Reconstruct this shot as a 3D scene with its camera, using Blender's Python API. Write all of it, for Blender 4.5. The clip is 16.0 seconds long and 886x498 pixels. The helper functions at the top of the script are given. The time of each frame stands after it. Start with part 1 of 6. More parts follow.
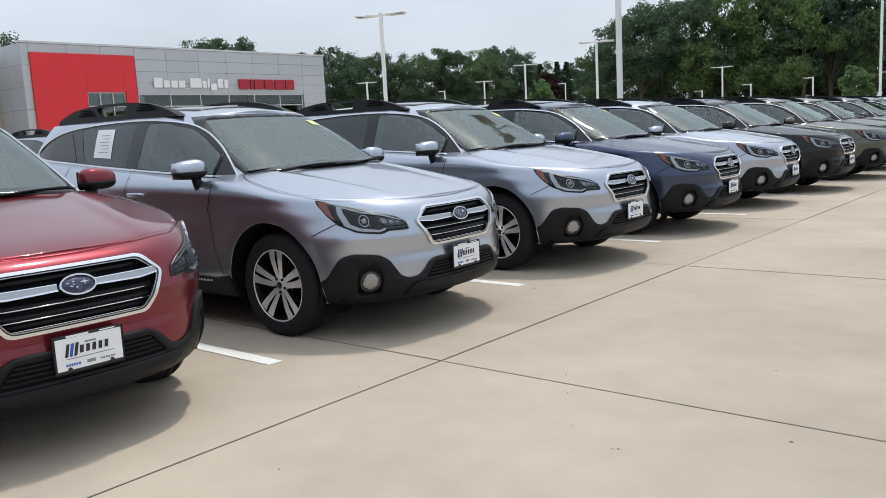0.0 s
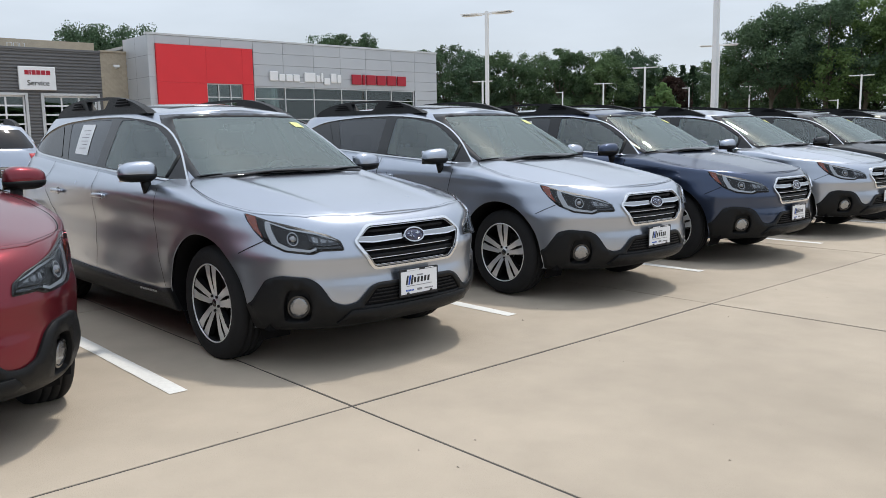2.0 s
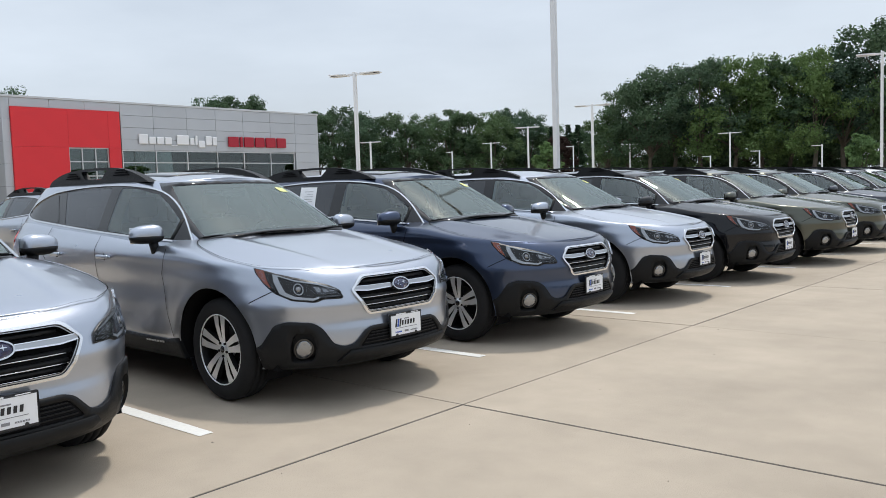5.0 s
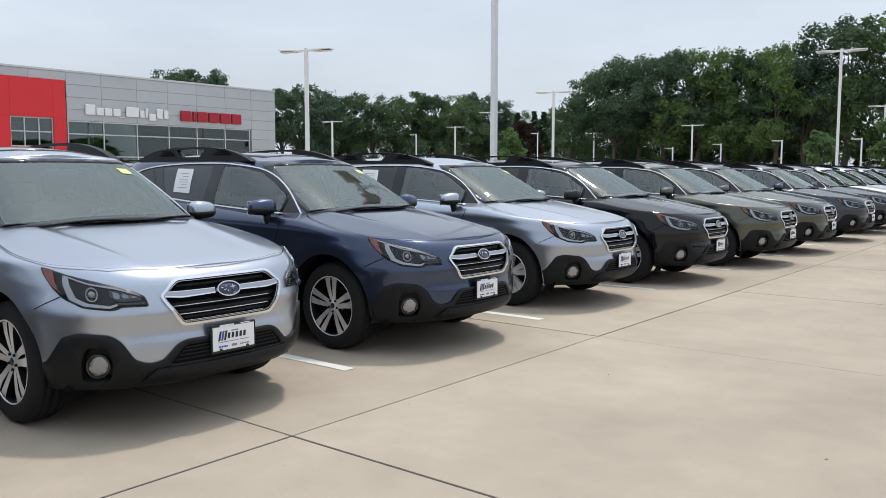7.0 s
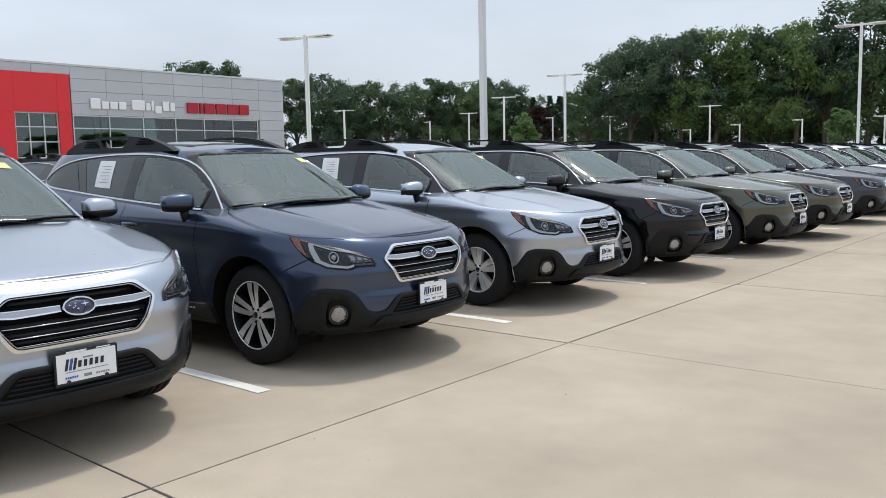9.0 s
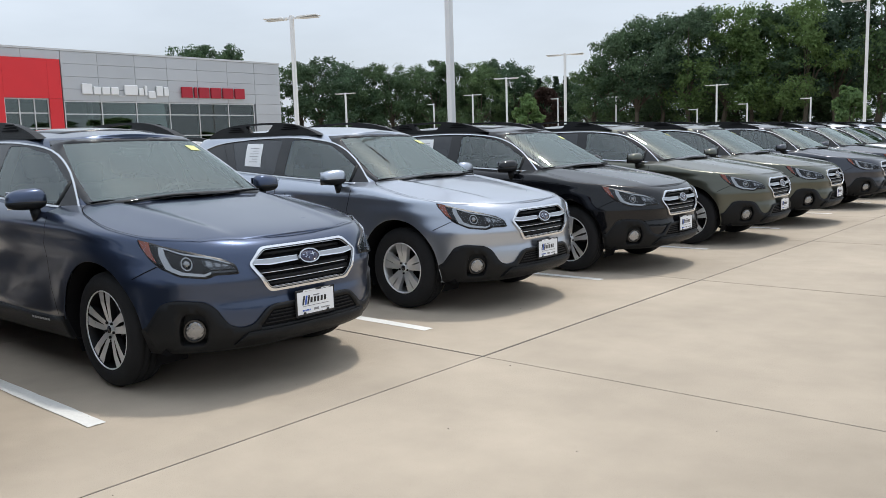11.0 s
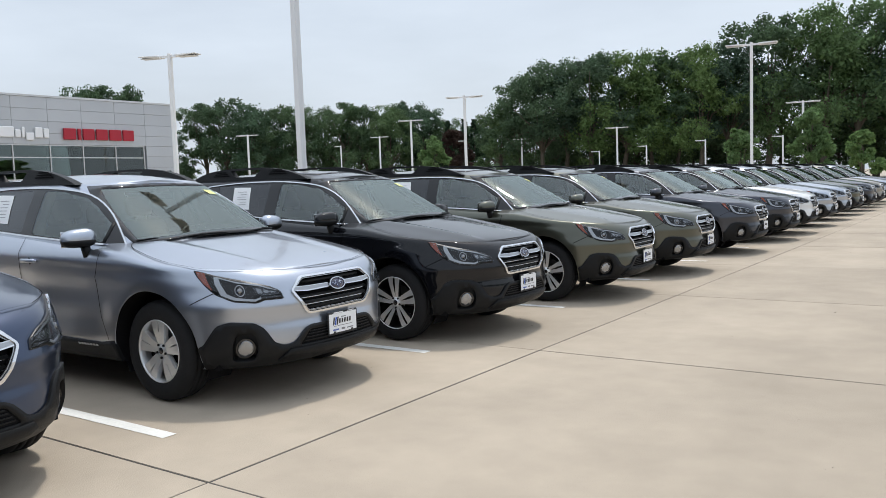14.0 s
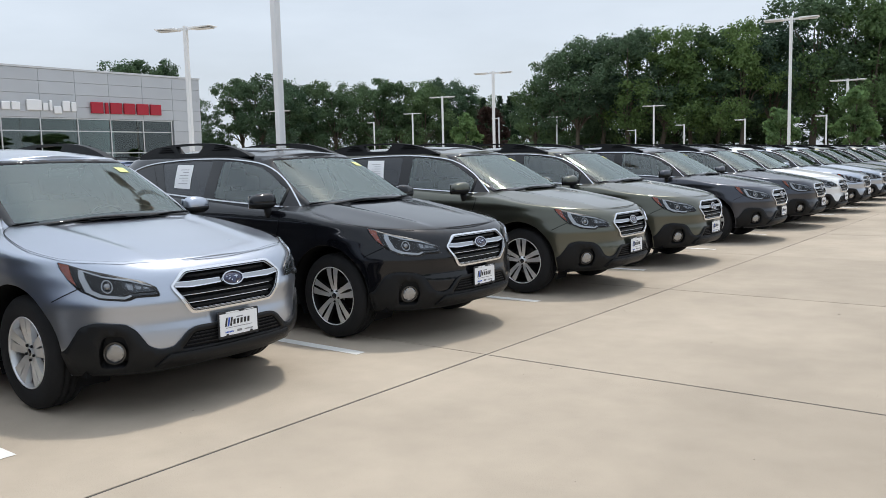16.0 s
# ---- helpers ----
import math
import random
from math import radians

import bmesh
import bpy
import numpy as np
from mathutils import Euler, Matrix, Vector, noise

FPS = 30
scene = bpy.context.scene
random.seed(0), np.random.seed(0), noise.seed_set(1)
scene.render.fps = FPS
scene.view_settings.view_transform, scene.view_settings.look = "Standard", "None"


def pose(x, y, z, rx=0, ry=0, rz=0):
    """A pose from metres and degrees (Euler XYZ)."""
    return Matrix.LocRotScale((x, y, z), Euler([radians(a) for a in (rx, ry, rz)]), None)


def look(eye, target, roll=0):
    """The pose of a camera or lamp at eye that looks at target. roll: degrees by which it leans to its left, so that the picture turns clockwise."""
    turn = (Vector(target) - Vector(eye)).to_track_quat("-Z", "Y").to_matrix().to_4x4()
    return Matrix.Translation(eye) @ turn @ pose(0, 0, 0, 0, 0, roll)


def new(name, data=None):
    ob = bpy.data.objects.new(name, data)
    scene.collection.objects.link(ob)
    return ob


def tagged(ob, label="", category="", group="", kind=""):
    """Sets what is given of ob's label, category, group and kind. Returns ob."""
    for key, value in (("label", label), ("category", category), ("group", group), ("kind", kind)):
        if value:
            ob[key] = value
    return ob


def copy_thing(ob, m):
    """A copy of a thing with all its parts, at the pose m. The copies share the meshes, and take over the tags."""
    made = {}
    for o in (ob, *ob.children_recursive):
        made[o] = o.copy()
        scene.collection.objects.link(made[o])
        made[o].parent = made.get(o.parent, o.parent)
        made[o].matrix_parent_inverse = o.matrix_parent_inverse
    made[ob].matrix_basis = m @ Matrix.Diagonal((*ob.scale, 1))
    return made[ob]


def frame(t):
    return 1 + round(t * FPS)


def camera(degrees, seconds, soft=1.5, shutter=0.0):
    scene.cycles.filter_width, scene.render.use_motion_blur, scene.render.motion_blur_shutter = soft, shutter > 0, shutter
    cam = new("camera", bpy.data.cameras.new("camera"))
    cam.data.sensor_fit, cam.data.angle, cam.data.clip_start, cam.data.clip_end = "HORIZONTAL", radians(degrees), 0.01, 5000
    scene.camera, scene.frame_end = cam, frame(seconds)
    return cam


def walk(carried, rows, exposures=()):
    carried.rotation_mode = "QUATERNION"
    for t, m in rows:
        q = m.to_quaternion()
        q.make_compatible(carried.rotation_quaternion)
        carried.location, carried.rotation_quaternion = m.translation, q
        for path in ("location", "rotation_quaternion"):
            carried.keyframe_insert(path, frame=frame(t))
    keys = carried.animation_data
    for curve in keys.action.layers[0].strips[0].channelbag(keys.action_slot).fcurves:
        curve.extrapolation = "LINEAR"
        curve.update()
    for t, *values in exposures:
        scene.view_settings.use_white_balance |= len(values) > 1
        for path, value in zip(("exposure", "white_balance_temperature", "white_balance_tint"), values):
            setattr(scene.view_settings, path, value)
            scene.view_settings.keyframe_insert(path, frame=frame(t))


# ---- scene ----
cam = camera(57.1, 16.0, soft=0.85)
PATH = [
    (0, (0.122, 0.483, 1.364), (-1.15, 1.998, 1.076), -3.0),
    (0.5, (0.239, 0.753, 1.382), (-1.098, 2.213, 1.097), -1.0),
    (1, (0.238, 1.115, 1.373), (-1.189, 2.487, 1.088), -0.5),
    (1.5, (0.313, 1.404, 1.38), (-1.16, 2.729, 1.103), -1.6),
    (2, (0.415, 1.713, 1.401), (-1.06, 3.034, 1.12), -0.9),
    (2.5, (0.43, 1.967, 1.394), (-1.043, 3.29, 1.111), -1.2),
    (3, (0.437, 2.269, 1.429), (-1.016, 3.619, 1.174), -2.3),
    (3.5, (0.494, 2.588, 1.439), (-0.917, 3.991, 1.235), -2.5),
    (4, (0.536, 2.894, 1.442), (-0.844, 4.332, 1.283), -2.3),
    (4.5, (0.524, 3.216, 1.453), (-0.822, 4.69, 1.314), -2.3),
    (5, (0.54, 3.494, 1.45), (-0.773, 4.996, 1.307), -1.9),
    (5.2, (0.572, 3.646, 1.462), (-0.717, 5.169, 1.321), -1.5),
    (7.3, (0.544, 4.765, 1.493), (-0.703, 6.317, 1.304), -0.0),
    (7.5, (0.612, 4.839, 1.469), (-0.644, 6.384, 1.284), -0.5),
    (8, (0.551, 5.155, 1.465), (-0.689, 6.714, 1.286), -0.8),
    (8.5, (0.488, 5.45, 1.463), (-0.762, 7.001, 1.279), -1.4),
    (9, (0.43, 5.765, 1.477), (-0.853, 7.284, 1.261), -1.2),
    (9.2, (0.414, 5.874, 1.469), (-0.883, 7.38, 1.24), -1.3),
    (11.3, (0.48, 7.117, 1.49), (-0.821, 8.614, 1.233), -1.8),
    (11.5, (0.458, 7.21, 1.5), (-0.849, 8.704, 1.251), -1.8),
    (12, (0.454, 7.428, 1.505), (-0.836, 8.939, 1.279), -2.5),
    (12.5, (0.435, 7.784, 1.526), (-0.824, 9.325, 1.329), -2.4),
    (13, (0.445, 8.047, 1.521), (-0.778, 9.62, 1.361), -1.9),
    (13.5, (0.401, 8.368, 1.528), (-0.766, 9.986, 1.393), -1.3),
    (14, (0.454, 8.631, 1.522), (-0.687, 10.266, 1.358), -2.0),
    (14.5, (0.55, 8.906, 1.513), (-0.622, 10.512, 1.293), -1.5),
    (15, (0.569, 9.186, 1.51), (-0.637, 10.766, 1.285), -0.8),
    (15.5, (0.554, 9.517, 1.518), (-0.653, 11.096, 1.3), -1.6),
    (16, (0.602, 9.817, 1.518), (-0.611, 11.393, 1.302), -1.4),
]
walk(cam, [(t, look(eye, target, roll)) for t, eye, target, roll in PATH], [(0, 0.02), (8, 0.0), (12, 0.05), (16, 0.05)])

# ---------------------------------------------------------------- light
SUN_EL, SUN_AZ = 70.0, 8.0          # degrees; azimuth from +y towards -x
sun_dir = Vector((-math.sin(radians(SUN_AZ)) * math.cos(radians(SUN_EL)), math.cos(radians(SUN_AZ)) * math.cos(radians(SUN_EL)), math.sin(radians(SUN_EL))))
sun = new("sun", bpy.data.lights.new("sun", "SUN"))
sun.data.energy, sun.data.angle, sun.data.color = 1.85, radians(4.0), (1.0, 0.955, 0.89)
sun.matrix_basis = look(sun_dir * 60, (0, 0, 0))

world = bpy.data.worlds.new("hazy_sky")
scene.world = world
world.use_nodes = True
wt = world.node_tree
wt.nodes.clear()
w_out, w_bg, w_sky = (wt.nodes.new("ShaderNode" + k) for k in ("OutputWorld", "Background", "TexSky"))
w_sky.sky_type, w_sky.sun_disc = "NISHITA", False
w_sky.sun_elevation, w_sky.sun_rotation = radians(SUN_EL), radians(-SUN_AZ)
w_sky.air_density, w_sky.dust_density, w_sky.ozone_density = 1.0, 4.0, 1.0
# thin high cloud over the blue: pale veils with soft streaks
w_co, w_map, w_n, w_ramp, w_mix, w_mul = (wt.nodes.new("ShaderNode" + k) for k in ("TexCoord", "Mapping", "TexNoise", "ValToRGB", "Mix", "Mix"))
w_map.inputs["Scale"].default_value = (1.4, 1.4, 5.0)
w_n.inputs["Scale"].default_value, w_n.inputs["Detail"].default_value, w_n.inputs["Roughness"].default_value = 1.6, 5.0, 0.55
w_ramp.color_ramp.elements[0].position, w_ramp.color_ramp.elements[0].color = 0.3, (0.62, 0.62, 0.62, 1)
w_ramp.color_ramp.elements[1].position, w_ramp.color_ramp.elements[1].color = 0.75, (0.93, 0.93, 0.93, 1)
for m_ in (w_mix, w_mul):
    m_.data_type = "RGBA"
w_mul.blend_type = "MULTIPLY"
w_mul.inputs[0].default_value = 1.0
w_mul.inputs[7].default_value = (0.10, 0.10, 0.10, 1)
w_mix.inputs[7].default_value = (0.785, 0.875, 0.985, 1)
wt.links.new(w_co.outputs["Generated"], w_map.inputs["Vector"])
wt.links.new(w_map.outputs[0], w_n.inputs["Vector"])
wt.links.new(w_n.outputs["Fac"], w_ramp.inputs["Fac"])
wt.links.new(w_sky.outputs[0], w_mul.inputs[6])
wt.links.new(w_ramp.outputs["Color"], w_mix.inputs[0])
wt.links.new(w_mul.outputs[2], w_mix.inputs[6])
wt.links.new(w_mix.outputs[2], w_bg.inputs["Color"])
# the veil is brightest high up, round the hidden sun
w_sep, w_up = wt.nodes.new("ShaderNodeSeparateXYZ"), wt.nodes.new("ShaderNodeMapRange")
w_up.inputs["From Min"].default_value, w_up.inputs["From Max"].default_value = 0.3, 1.0
w_up.inputs["To Min"].default_value, w_up.inputs["To Max"].default_value = 1.0, 1.55
wt.links.new(w_co.outputs["Generated"], w_sep.inputs[0])
wt.links.new(w_sep.outputs["Z"], w_up.inputs["Value"])
wt.links.new(w_up.outputs[0], w_bg.inputs["Strength"])
wt.links.new(w_bg.outputs[0], w_out.inputs["Surface"])
scene.view_settings.exposure = 0.0
scene.cycles.caustics_reflective = scene.cycles.caustics_refractive = False

# ---------------------------------------------------------------- materials
def material(name, base, rough=0.5, metal=0.0, coat=0.0, vary=0.0, scale=3.0, fine=0.0, fine_scale=60.0, bump=0.0, bump_scale=80.0, rough_vary=0.0, spec=0.5, random_tint=0.0, island_tint=0.0, coords="Object"):
    """A surface with stains at one scale, grain at a finer one and some relief."""
    m = bpy.data.materials.new(name)
    m.use_nodes = True
    nt = m.node_tree
    p = nt.nodes["Principled BSDF"]
    p.inputs["Roughness"].default_value, p.inputs["Metallic"].default_value = rough, metal
    p.inputs["Coat Weight"].default_value, p.inputs["Coat Roughness"].default_value = coat, 0.04
    p.inputs["Specular IOR Level"].default_value = spec
    p.inputs["Base Color"].default_value = (*base, 1)
    co = nt.nodes.new("ShaderNodeTexCoord")
    fac = None

    if coords == "World":
        co = nt.nodes.new("ShaderNodeNewGeometry")

    def noisy(sc, detail=5.0):
        n = nt.nodes.new("ShaderNodeTexNoise")
        n.inputs["Scale"].default_value, n.inputs["Detail"].default_value = sc, detail
        nt.links.new(co.outputs["Position" if coords == "World" else coords], n.inputs["Vector"])
        return n.outputs["Fac"]

    def term(src, amount):
        r = nt.nodes.new("ShaderNodeMapRange")
        r.inputs["To Min"].default_value, r.inputs["To Max"].default_value = 1 - amount, 1 + amount
        nt.links.new(src, r.inputs["Value"])
        return r.outputs[0]

    terms = []
    if vary:
        terms.append(term(noisy(scale), vary * 2))
    if fine:
        terms.append(term(noisy(fine_scale, 3.0), fine * 2))
    if random_tint:
        terms.append(term(nt.nodes.new("ShaderNodeObjectInfo").outputs["Random"], random_tint))
    if island_tint:
        terms.append(term(nt.nodes.new("ShaderNodeNewGeometry").outputs["Random Per Island"], island_tint))
    for t_ in terms:
        if fac is None:
            fac = t_
        else:
            mm = nt.nodes.new("ShaderNodeMath")
            mm.operation = "MULTIPLY"
            nt.links.new(fac, mm.inputs[0])
            nt.links.new(t_, mm.inputs[1])
            fac = mm.outputs[0]
    if fac is not None:
        mix = nt.nodes.new("ShaderNodeVectorMath")
        mix.operation = "SCALE"
        mix.inputs[0].default_value = base
        nt.links.new(fac, mix.inputs["Scale"])
        nt.links.new(mix.outputs[0], p.inputs["Base Color"])
    if rough_vary:
        r = nt.nodes.new("ShaderNodeMapRange")
        r.inputs["To Min"].default_value, r.inputs["To Max"].default_value = max(0.02, rough - rough_vary), min(1, rough + rough_vary)
        nt.links.new(noisy(scale * 2.3), r.inputs["Value"])
        nt.links.new(r.outputs[0], p.inputs["Roughness"])
    if bump:
        b = nt.nodes.new("ShaderNodeBump")
        b.inputs["Strength"].default_value, b.inputs["Distance"].default_value = bump, 0.01
        nt.links.new(noisy(bump_scale, 4.0), b.inputs["Height"])
        nt.links.new(b.outputs[0], p.inputs["Normal"])
    return m


def paint(name, base, flake=0.6, rough=0.32):
    """Metallic car paint under clear lacquer, with a fine flake and a trace of dust."""
    m = material(name, base, rough, flake, coat=0.85, vary=0.02, scale=2.0, rough_vary=0.012, spec=0.05)
    m.node_tree.nodes["Principled BSDF"].inputs["Coat Roughness"].default_value = 0.06
    return m


def glass(name, tint, rough=0.0, ior=1.6, sheen=(0.95, 0.97, 1.0)):
    """A thin pane: tinted see-through with a clear reflection by angle."""
    m = bpy.data.materials.new(name)
    m.use_nodes = True
    nt = m.node_tree
    nt.nodes.clear()
    out, mix, tr, gl, fr = (nt.nodes.new("ShaderNode" + k) for k in ("OutputMaterial", "MixShader", "BsdfTransparent", "BsdfGlossy", "Fresnel"))
    tr.inputs["Color"].default_value = (*tint, 1)
    gl.inputs["Roughness"].default_value = rough
    gl.inputs["Color"].default_value = (*sheen, 1)
    fr.inputs["IOR"].default_value = ior
    nt.links.new(fr.outputs[0], mix.inputs[0])
    nt.links.new(tr.outputs[0], mix.inputs[1])
    nt.links.new(gl.outputs[0], mix.inputs[2])
    nt.links.new(mix.outputs[0], out.inputs["Surface"])
    return m


M = {}
M["concrete"] = material("broom_finished_concrete", (0.450, 0.383, 0.303), 0.85, vary=0.12, scale=0.8, fine=0.05, fine_scale=4.0, bump=0.3, bump_scale=160.0, random_tint=0.04, rough_vary=0.08, spec=0.25, coords="World")
def lane_darken(m, x0, x1, least):
    """Darkens the drive lane ahead of the bays, more towards larger x, unevenly."""
    nt = m.node_tree
    p = nt.nodes["Principled BSDF"]
    g, sx, n, a, r, sc = (nt.nodes.new("ShaderNode" + k) for k in ("NewGeometry", "SeparateXYZ", "TexNoise", "Math", "MapRange", "VectorMath"))
    n.inputs["Scale"].default_value, n.inputs["Detail"].default_value = 0.45, 4.0
    a.operation, a.inputs[1].default_value, a.inputs[2].default_value = "MULTIPLY_ADD", 4.0, 0.0
    r.inputs["From Min"].default_value, r.inputs["From Max"].default_value = x0 + 2.0, x1 + 2.0
    r.inputs["To Min"].default_value, r.inputs["To Max"].default_value = 1.0, least
    sc.operation = "SCALE"
    src = p.inputs["Base Color"].links[0].from_socket
    nt.links.new(g.outputs["Position"], sx.inputs[0])
    nt.links.new(g.outputs["Position"], n.inputs["Vector"])
    nt.links.new(n.outputs["Fac"], a.inputs[0])
    nt.links.new(sx.outputs["X"], a.inputs[2])
    nt.links.new(a.outputs[0], r.inputs["Value"])
    nt.links.new(src, sc.inputs[0])
    nt.links.new(r.outputs[0], sc.inputs["Scale"])
    nt.links.new(sc.outputs[0], p.inputs["Base Color"])


lane_darken(M["concrete"], -3.8, 0.8, 0.76)
M["ground"] = material("concrete_ground", (0.42, 0.37, 0.30), 0.88, vary=0.08, scale=0.3, fine=0.04, fine_scale=6.0, spec=0.2)
M["joint"] = material("dark_joint_sealant", (0.055, 0.05, 0.045), 0.85, vary=0.3, scale=2.0, fine=0.2)
M["line"] = material("white_line_paint", (0.80, 0.79, 0.75), 0.7, vary=0.05, scale=3.0, fine=0.06, fine_scale=40.0, bump=0.2)
M["tyre"] = material("tyre_rubber", (0.012, 0.012, 0.013), 0.8, vary=0.15, scale=8.0, fine=0.1, bump=0.15, bump_scale=220.0, spec=0.3)
M["plastic"] = material("black_textured_plastic", (0.010, 0.0105, 0.0115), 0.46, vary=0.1, scale=5.0, fine=0.08, fine_scale=300.0, bump=0.12, bump_scale=700.0, spec=0.2)
M["gloss_black"] = material("gloss_black_trim", (0.01, 0.01, 0.011), 0.12, vary=0.05, coat=0.5)
M["dark"] = material("unlit_black_recess", (0.008, 0.008, 0.009), 0.9, vary=0.1, spec=0.1)
M["gap"] = material("panel_gap_black", (0.006, 0.006, 0.007), 0.8, spec=0.1)
M["chrome"] = material("chrome", (0.62, 0.63, 0.65), 0.10, 1.0, vary=0.02, rough_vary=0.02)
M["brake"] = material("dull_brake_steel", (0.10, 0.095, 0.09), 0.5, 0.8, vary=0.1, scale=10.0)
M["satin"] = material("bright_satin_chrome", (0.80, 0.81, 0.83), 0.26, 1.0, vary=0.02, rough_vary=0.03)
M["alloy"] = material("machined_alloy", (0.74, 0.75, 0.77), 0.3, 0.7, vary=0.03, scale=8.0, rough_vary=0.05)
M["silver_alloy"] = material("silver_painted_alloy", (0.66, 0.67, 0.68), 0.34, 0.7, coat=0.4, vary=0.03)
M["wheel_black"] = material("black_painted_alloy", (0.006, 0.006, 0.0065), 0.45, vary=0.05, spec=0.2)
M["wing_grey"] = material("brushed_grey_wing", (0.42, 0.43, 0.45), 0.3, 1.0, vary=0.03, rough_vary=0.04)
M["beam_grey"] = material("smoked_beam_facets", (0.07, 0.072, 0.076), 0.2, 0.9, vary=0.2, scale=60.0, bump=0.4, bump_scale=70.0)
M["amber"] = material("amber_reflector", (0.30, 0.045, 0.010), 0.12, coat=1.0, vary=0.1, scale=30.0)
M["red_lens"] = material("red_tail_lens", (0.45, 0.012, 0.015), 0.1, coat=1.0, vary=0.08, scale=30.0)
M["lamp_silver"] = material("lamp_reflector", (0.78, 0.79, 0.80), 0.12, 1.0, vary=0.05, scale=40.0, bump=0.5, bump_scale=60.0)
M["lamp_white"] = material("white_light_guide", (0.48, 0.50, 0.53), 0.22, 0.3, vary=0.03, scale=20.0)
M["beam_silver"] = material("faceted_beam_reflector", (0.26, 0.265, 0.275), 0.14, 1.0, vary=0.15, scale=60.0, bump=0.5, bump_scale=45.0)
M["projector"] = material("projector_glass", (0.22, 0.225, 0.235), 0.06, 0.7, coat=1.0, vary=0.05)
M["lamp_dark"] = material("smoked_lamp_housing", (0.010, 0.0105, 0.012), 0.4, coat=0.0, vary=0.15, scale=15.0)
M["fog_lens"] = material("fluted_fog_lens", (0.34, 0.345, 0.355), 0.2, 0.85, coat=1.0, vary=0.12, scale=40.0, bump=0.6, bump_scale=110.0)
M["windscreen"] = glass("windscreen_glass", (0.78, 0.89, 0.84), ior=2.4, sheen=(0.88, 0.98, 0.94))
M["clear_pane"] = glass("front_door_glass", (0.70, 0.80, 0.76), ior=2.05, sheen=(0.9, 0.97, 0.95))
M["dark_pane"] = glass("privacy_glass", (0.09, 0.095, 0.10), ior=1.7)
M["lamp_cover"] = glass("headlight_cover", (0.95, 0.96, 0.97), ior=1.22)
M["frit"] = material("black_glass_border", (0.007, 0.007, 0.008), 0.06, vary=0.05)
M["seat"] = material("grey_seat_cloth", (0.30, 0.30, 0.295), 0.85, vary=0.06, scale=9.0, fine=0.1, fine_scale=250.0, bump=0.2, bump_scale=300.0)
M["cabin"] = material("dark_cabin_trim", (0.13, 0.133, 0.135), 0.7, vary=0.08, scale=6.0)
M["headliner"] = material("light_grey_headliner", (0.46, 0.46, 0.44), 0.9, vary=0.04, scale=5.0)
M["paper"] = material("white_sticker_paper", (0.80, 0.81, 0.82), 0.6, vary=0.02)
M["plate_white"] = material("white_dealer_plate", (0.84, 0.85, 0.87), 0.35, vary=0.02, scale=12.0)
M["ink"] = material("black_print", (0.02, 0.02, 0.022), 0.5, vary=0.05)
M["ink_grey"] = material("grey_print", (0.25, 0.25, 0.26), 0.6, vary=0.05)
M["ink_blue"] = material("blue_print", (0.03, 0.10, 0.45), 0.5, vary=0.05)
M["emblem_blue"] = material("dark_blue_enamel", (0.008, 0.012, 0.06), 0.15, coat=1.0, vary=0.05)
M["yellow_tag"] = material("yellow_stock_tag", (0.66, 0.70, 0.27), 0.6, vary=0.05)
M["pole"] = material("white_powder_coat", (0.78, 0.79, 0.80), 0.4, vary=0.03, scale=1.5, fine=0.02)
M["lamp_glass"] = material("lamp_lens", (0.55, 0.56, 0.57), 0.3, vary=0.04)
M["panel"] = material("silver_composite_panel", (0.50, 0.52, 0.55), 0.42, 0.35, vary=0.025, scale=0.6, fine=0.02, random_tint=0.03)
M["panel_joint"] = material("dark_panel_joint", (0.20, 0.21, 0.23), 0.7, vary=0.05)
M["red_panel"] = material("red_metal_cladding", (0.70, 0.025, 0.035), 0.45, vary=0.03, scale=0.7, fine=0.02, random_tint=0.02)
M["sign_red"] = material("red_sign_face", (0.40, 0.012, 0.03), 0.35, vary=0.03)
M["sign_white"] = material("white_sign_face", (0.82, 0.83, 0.85), 0.35, vary=0.02)
M["siding"] = material("grey_ribbed_siding", (0.155, 0.155, 0.16), 0.5, 0.3, vary=0.05, scale=0.8, fine=0.03)
M["masonry"] = material("tan_split_face_block", (0.42, 0.365, 0.285), 0.9, vary=0.08, scale=1.5, fine=0.1, fine_scale=14.0, bump=0.6, bump_scale=18.0, random_tint=0.06)
M["mullion"] = material("silver_window_mullion", (0.60, 0.61, 0.62), 0.4, 0.6, vary=0.03)
M["shop_glass"] = glass("showroom_glass", (0.52, 0.57, 0.56), ior=1.95, sheen=(0.88, 0.97, 0.95))
M["room"] = material("showroom_interior", (0.42, 0.42, 0.40), 0.8, vary=0.15, scale=0.4)
M["roof_mat"] = material("grey_roof_membrane", (0.40, 0.40, 0.40), 0.9, vary=0.06)
M["bark"] = material("grey_brown_bark", (0.10, 0.085, 0.065), 0.95, vary=0.25, scale=2.0, fine=0.2, fine_scale=12.0, bump=0.8, bump_scale=10.0)
M["stain"] = material("dark_oil_spot", (0.27, 0.235, 0.19), 0.8, vary=0.2, scale=12.0)


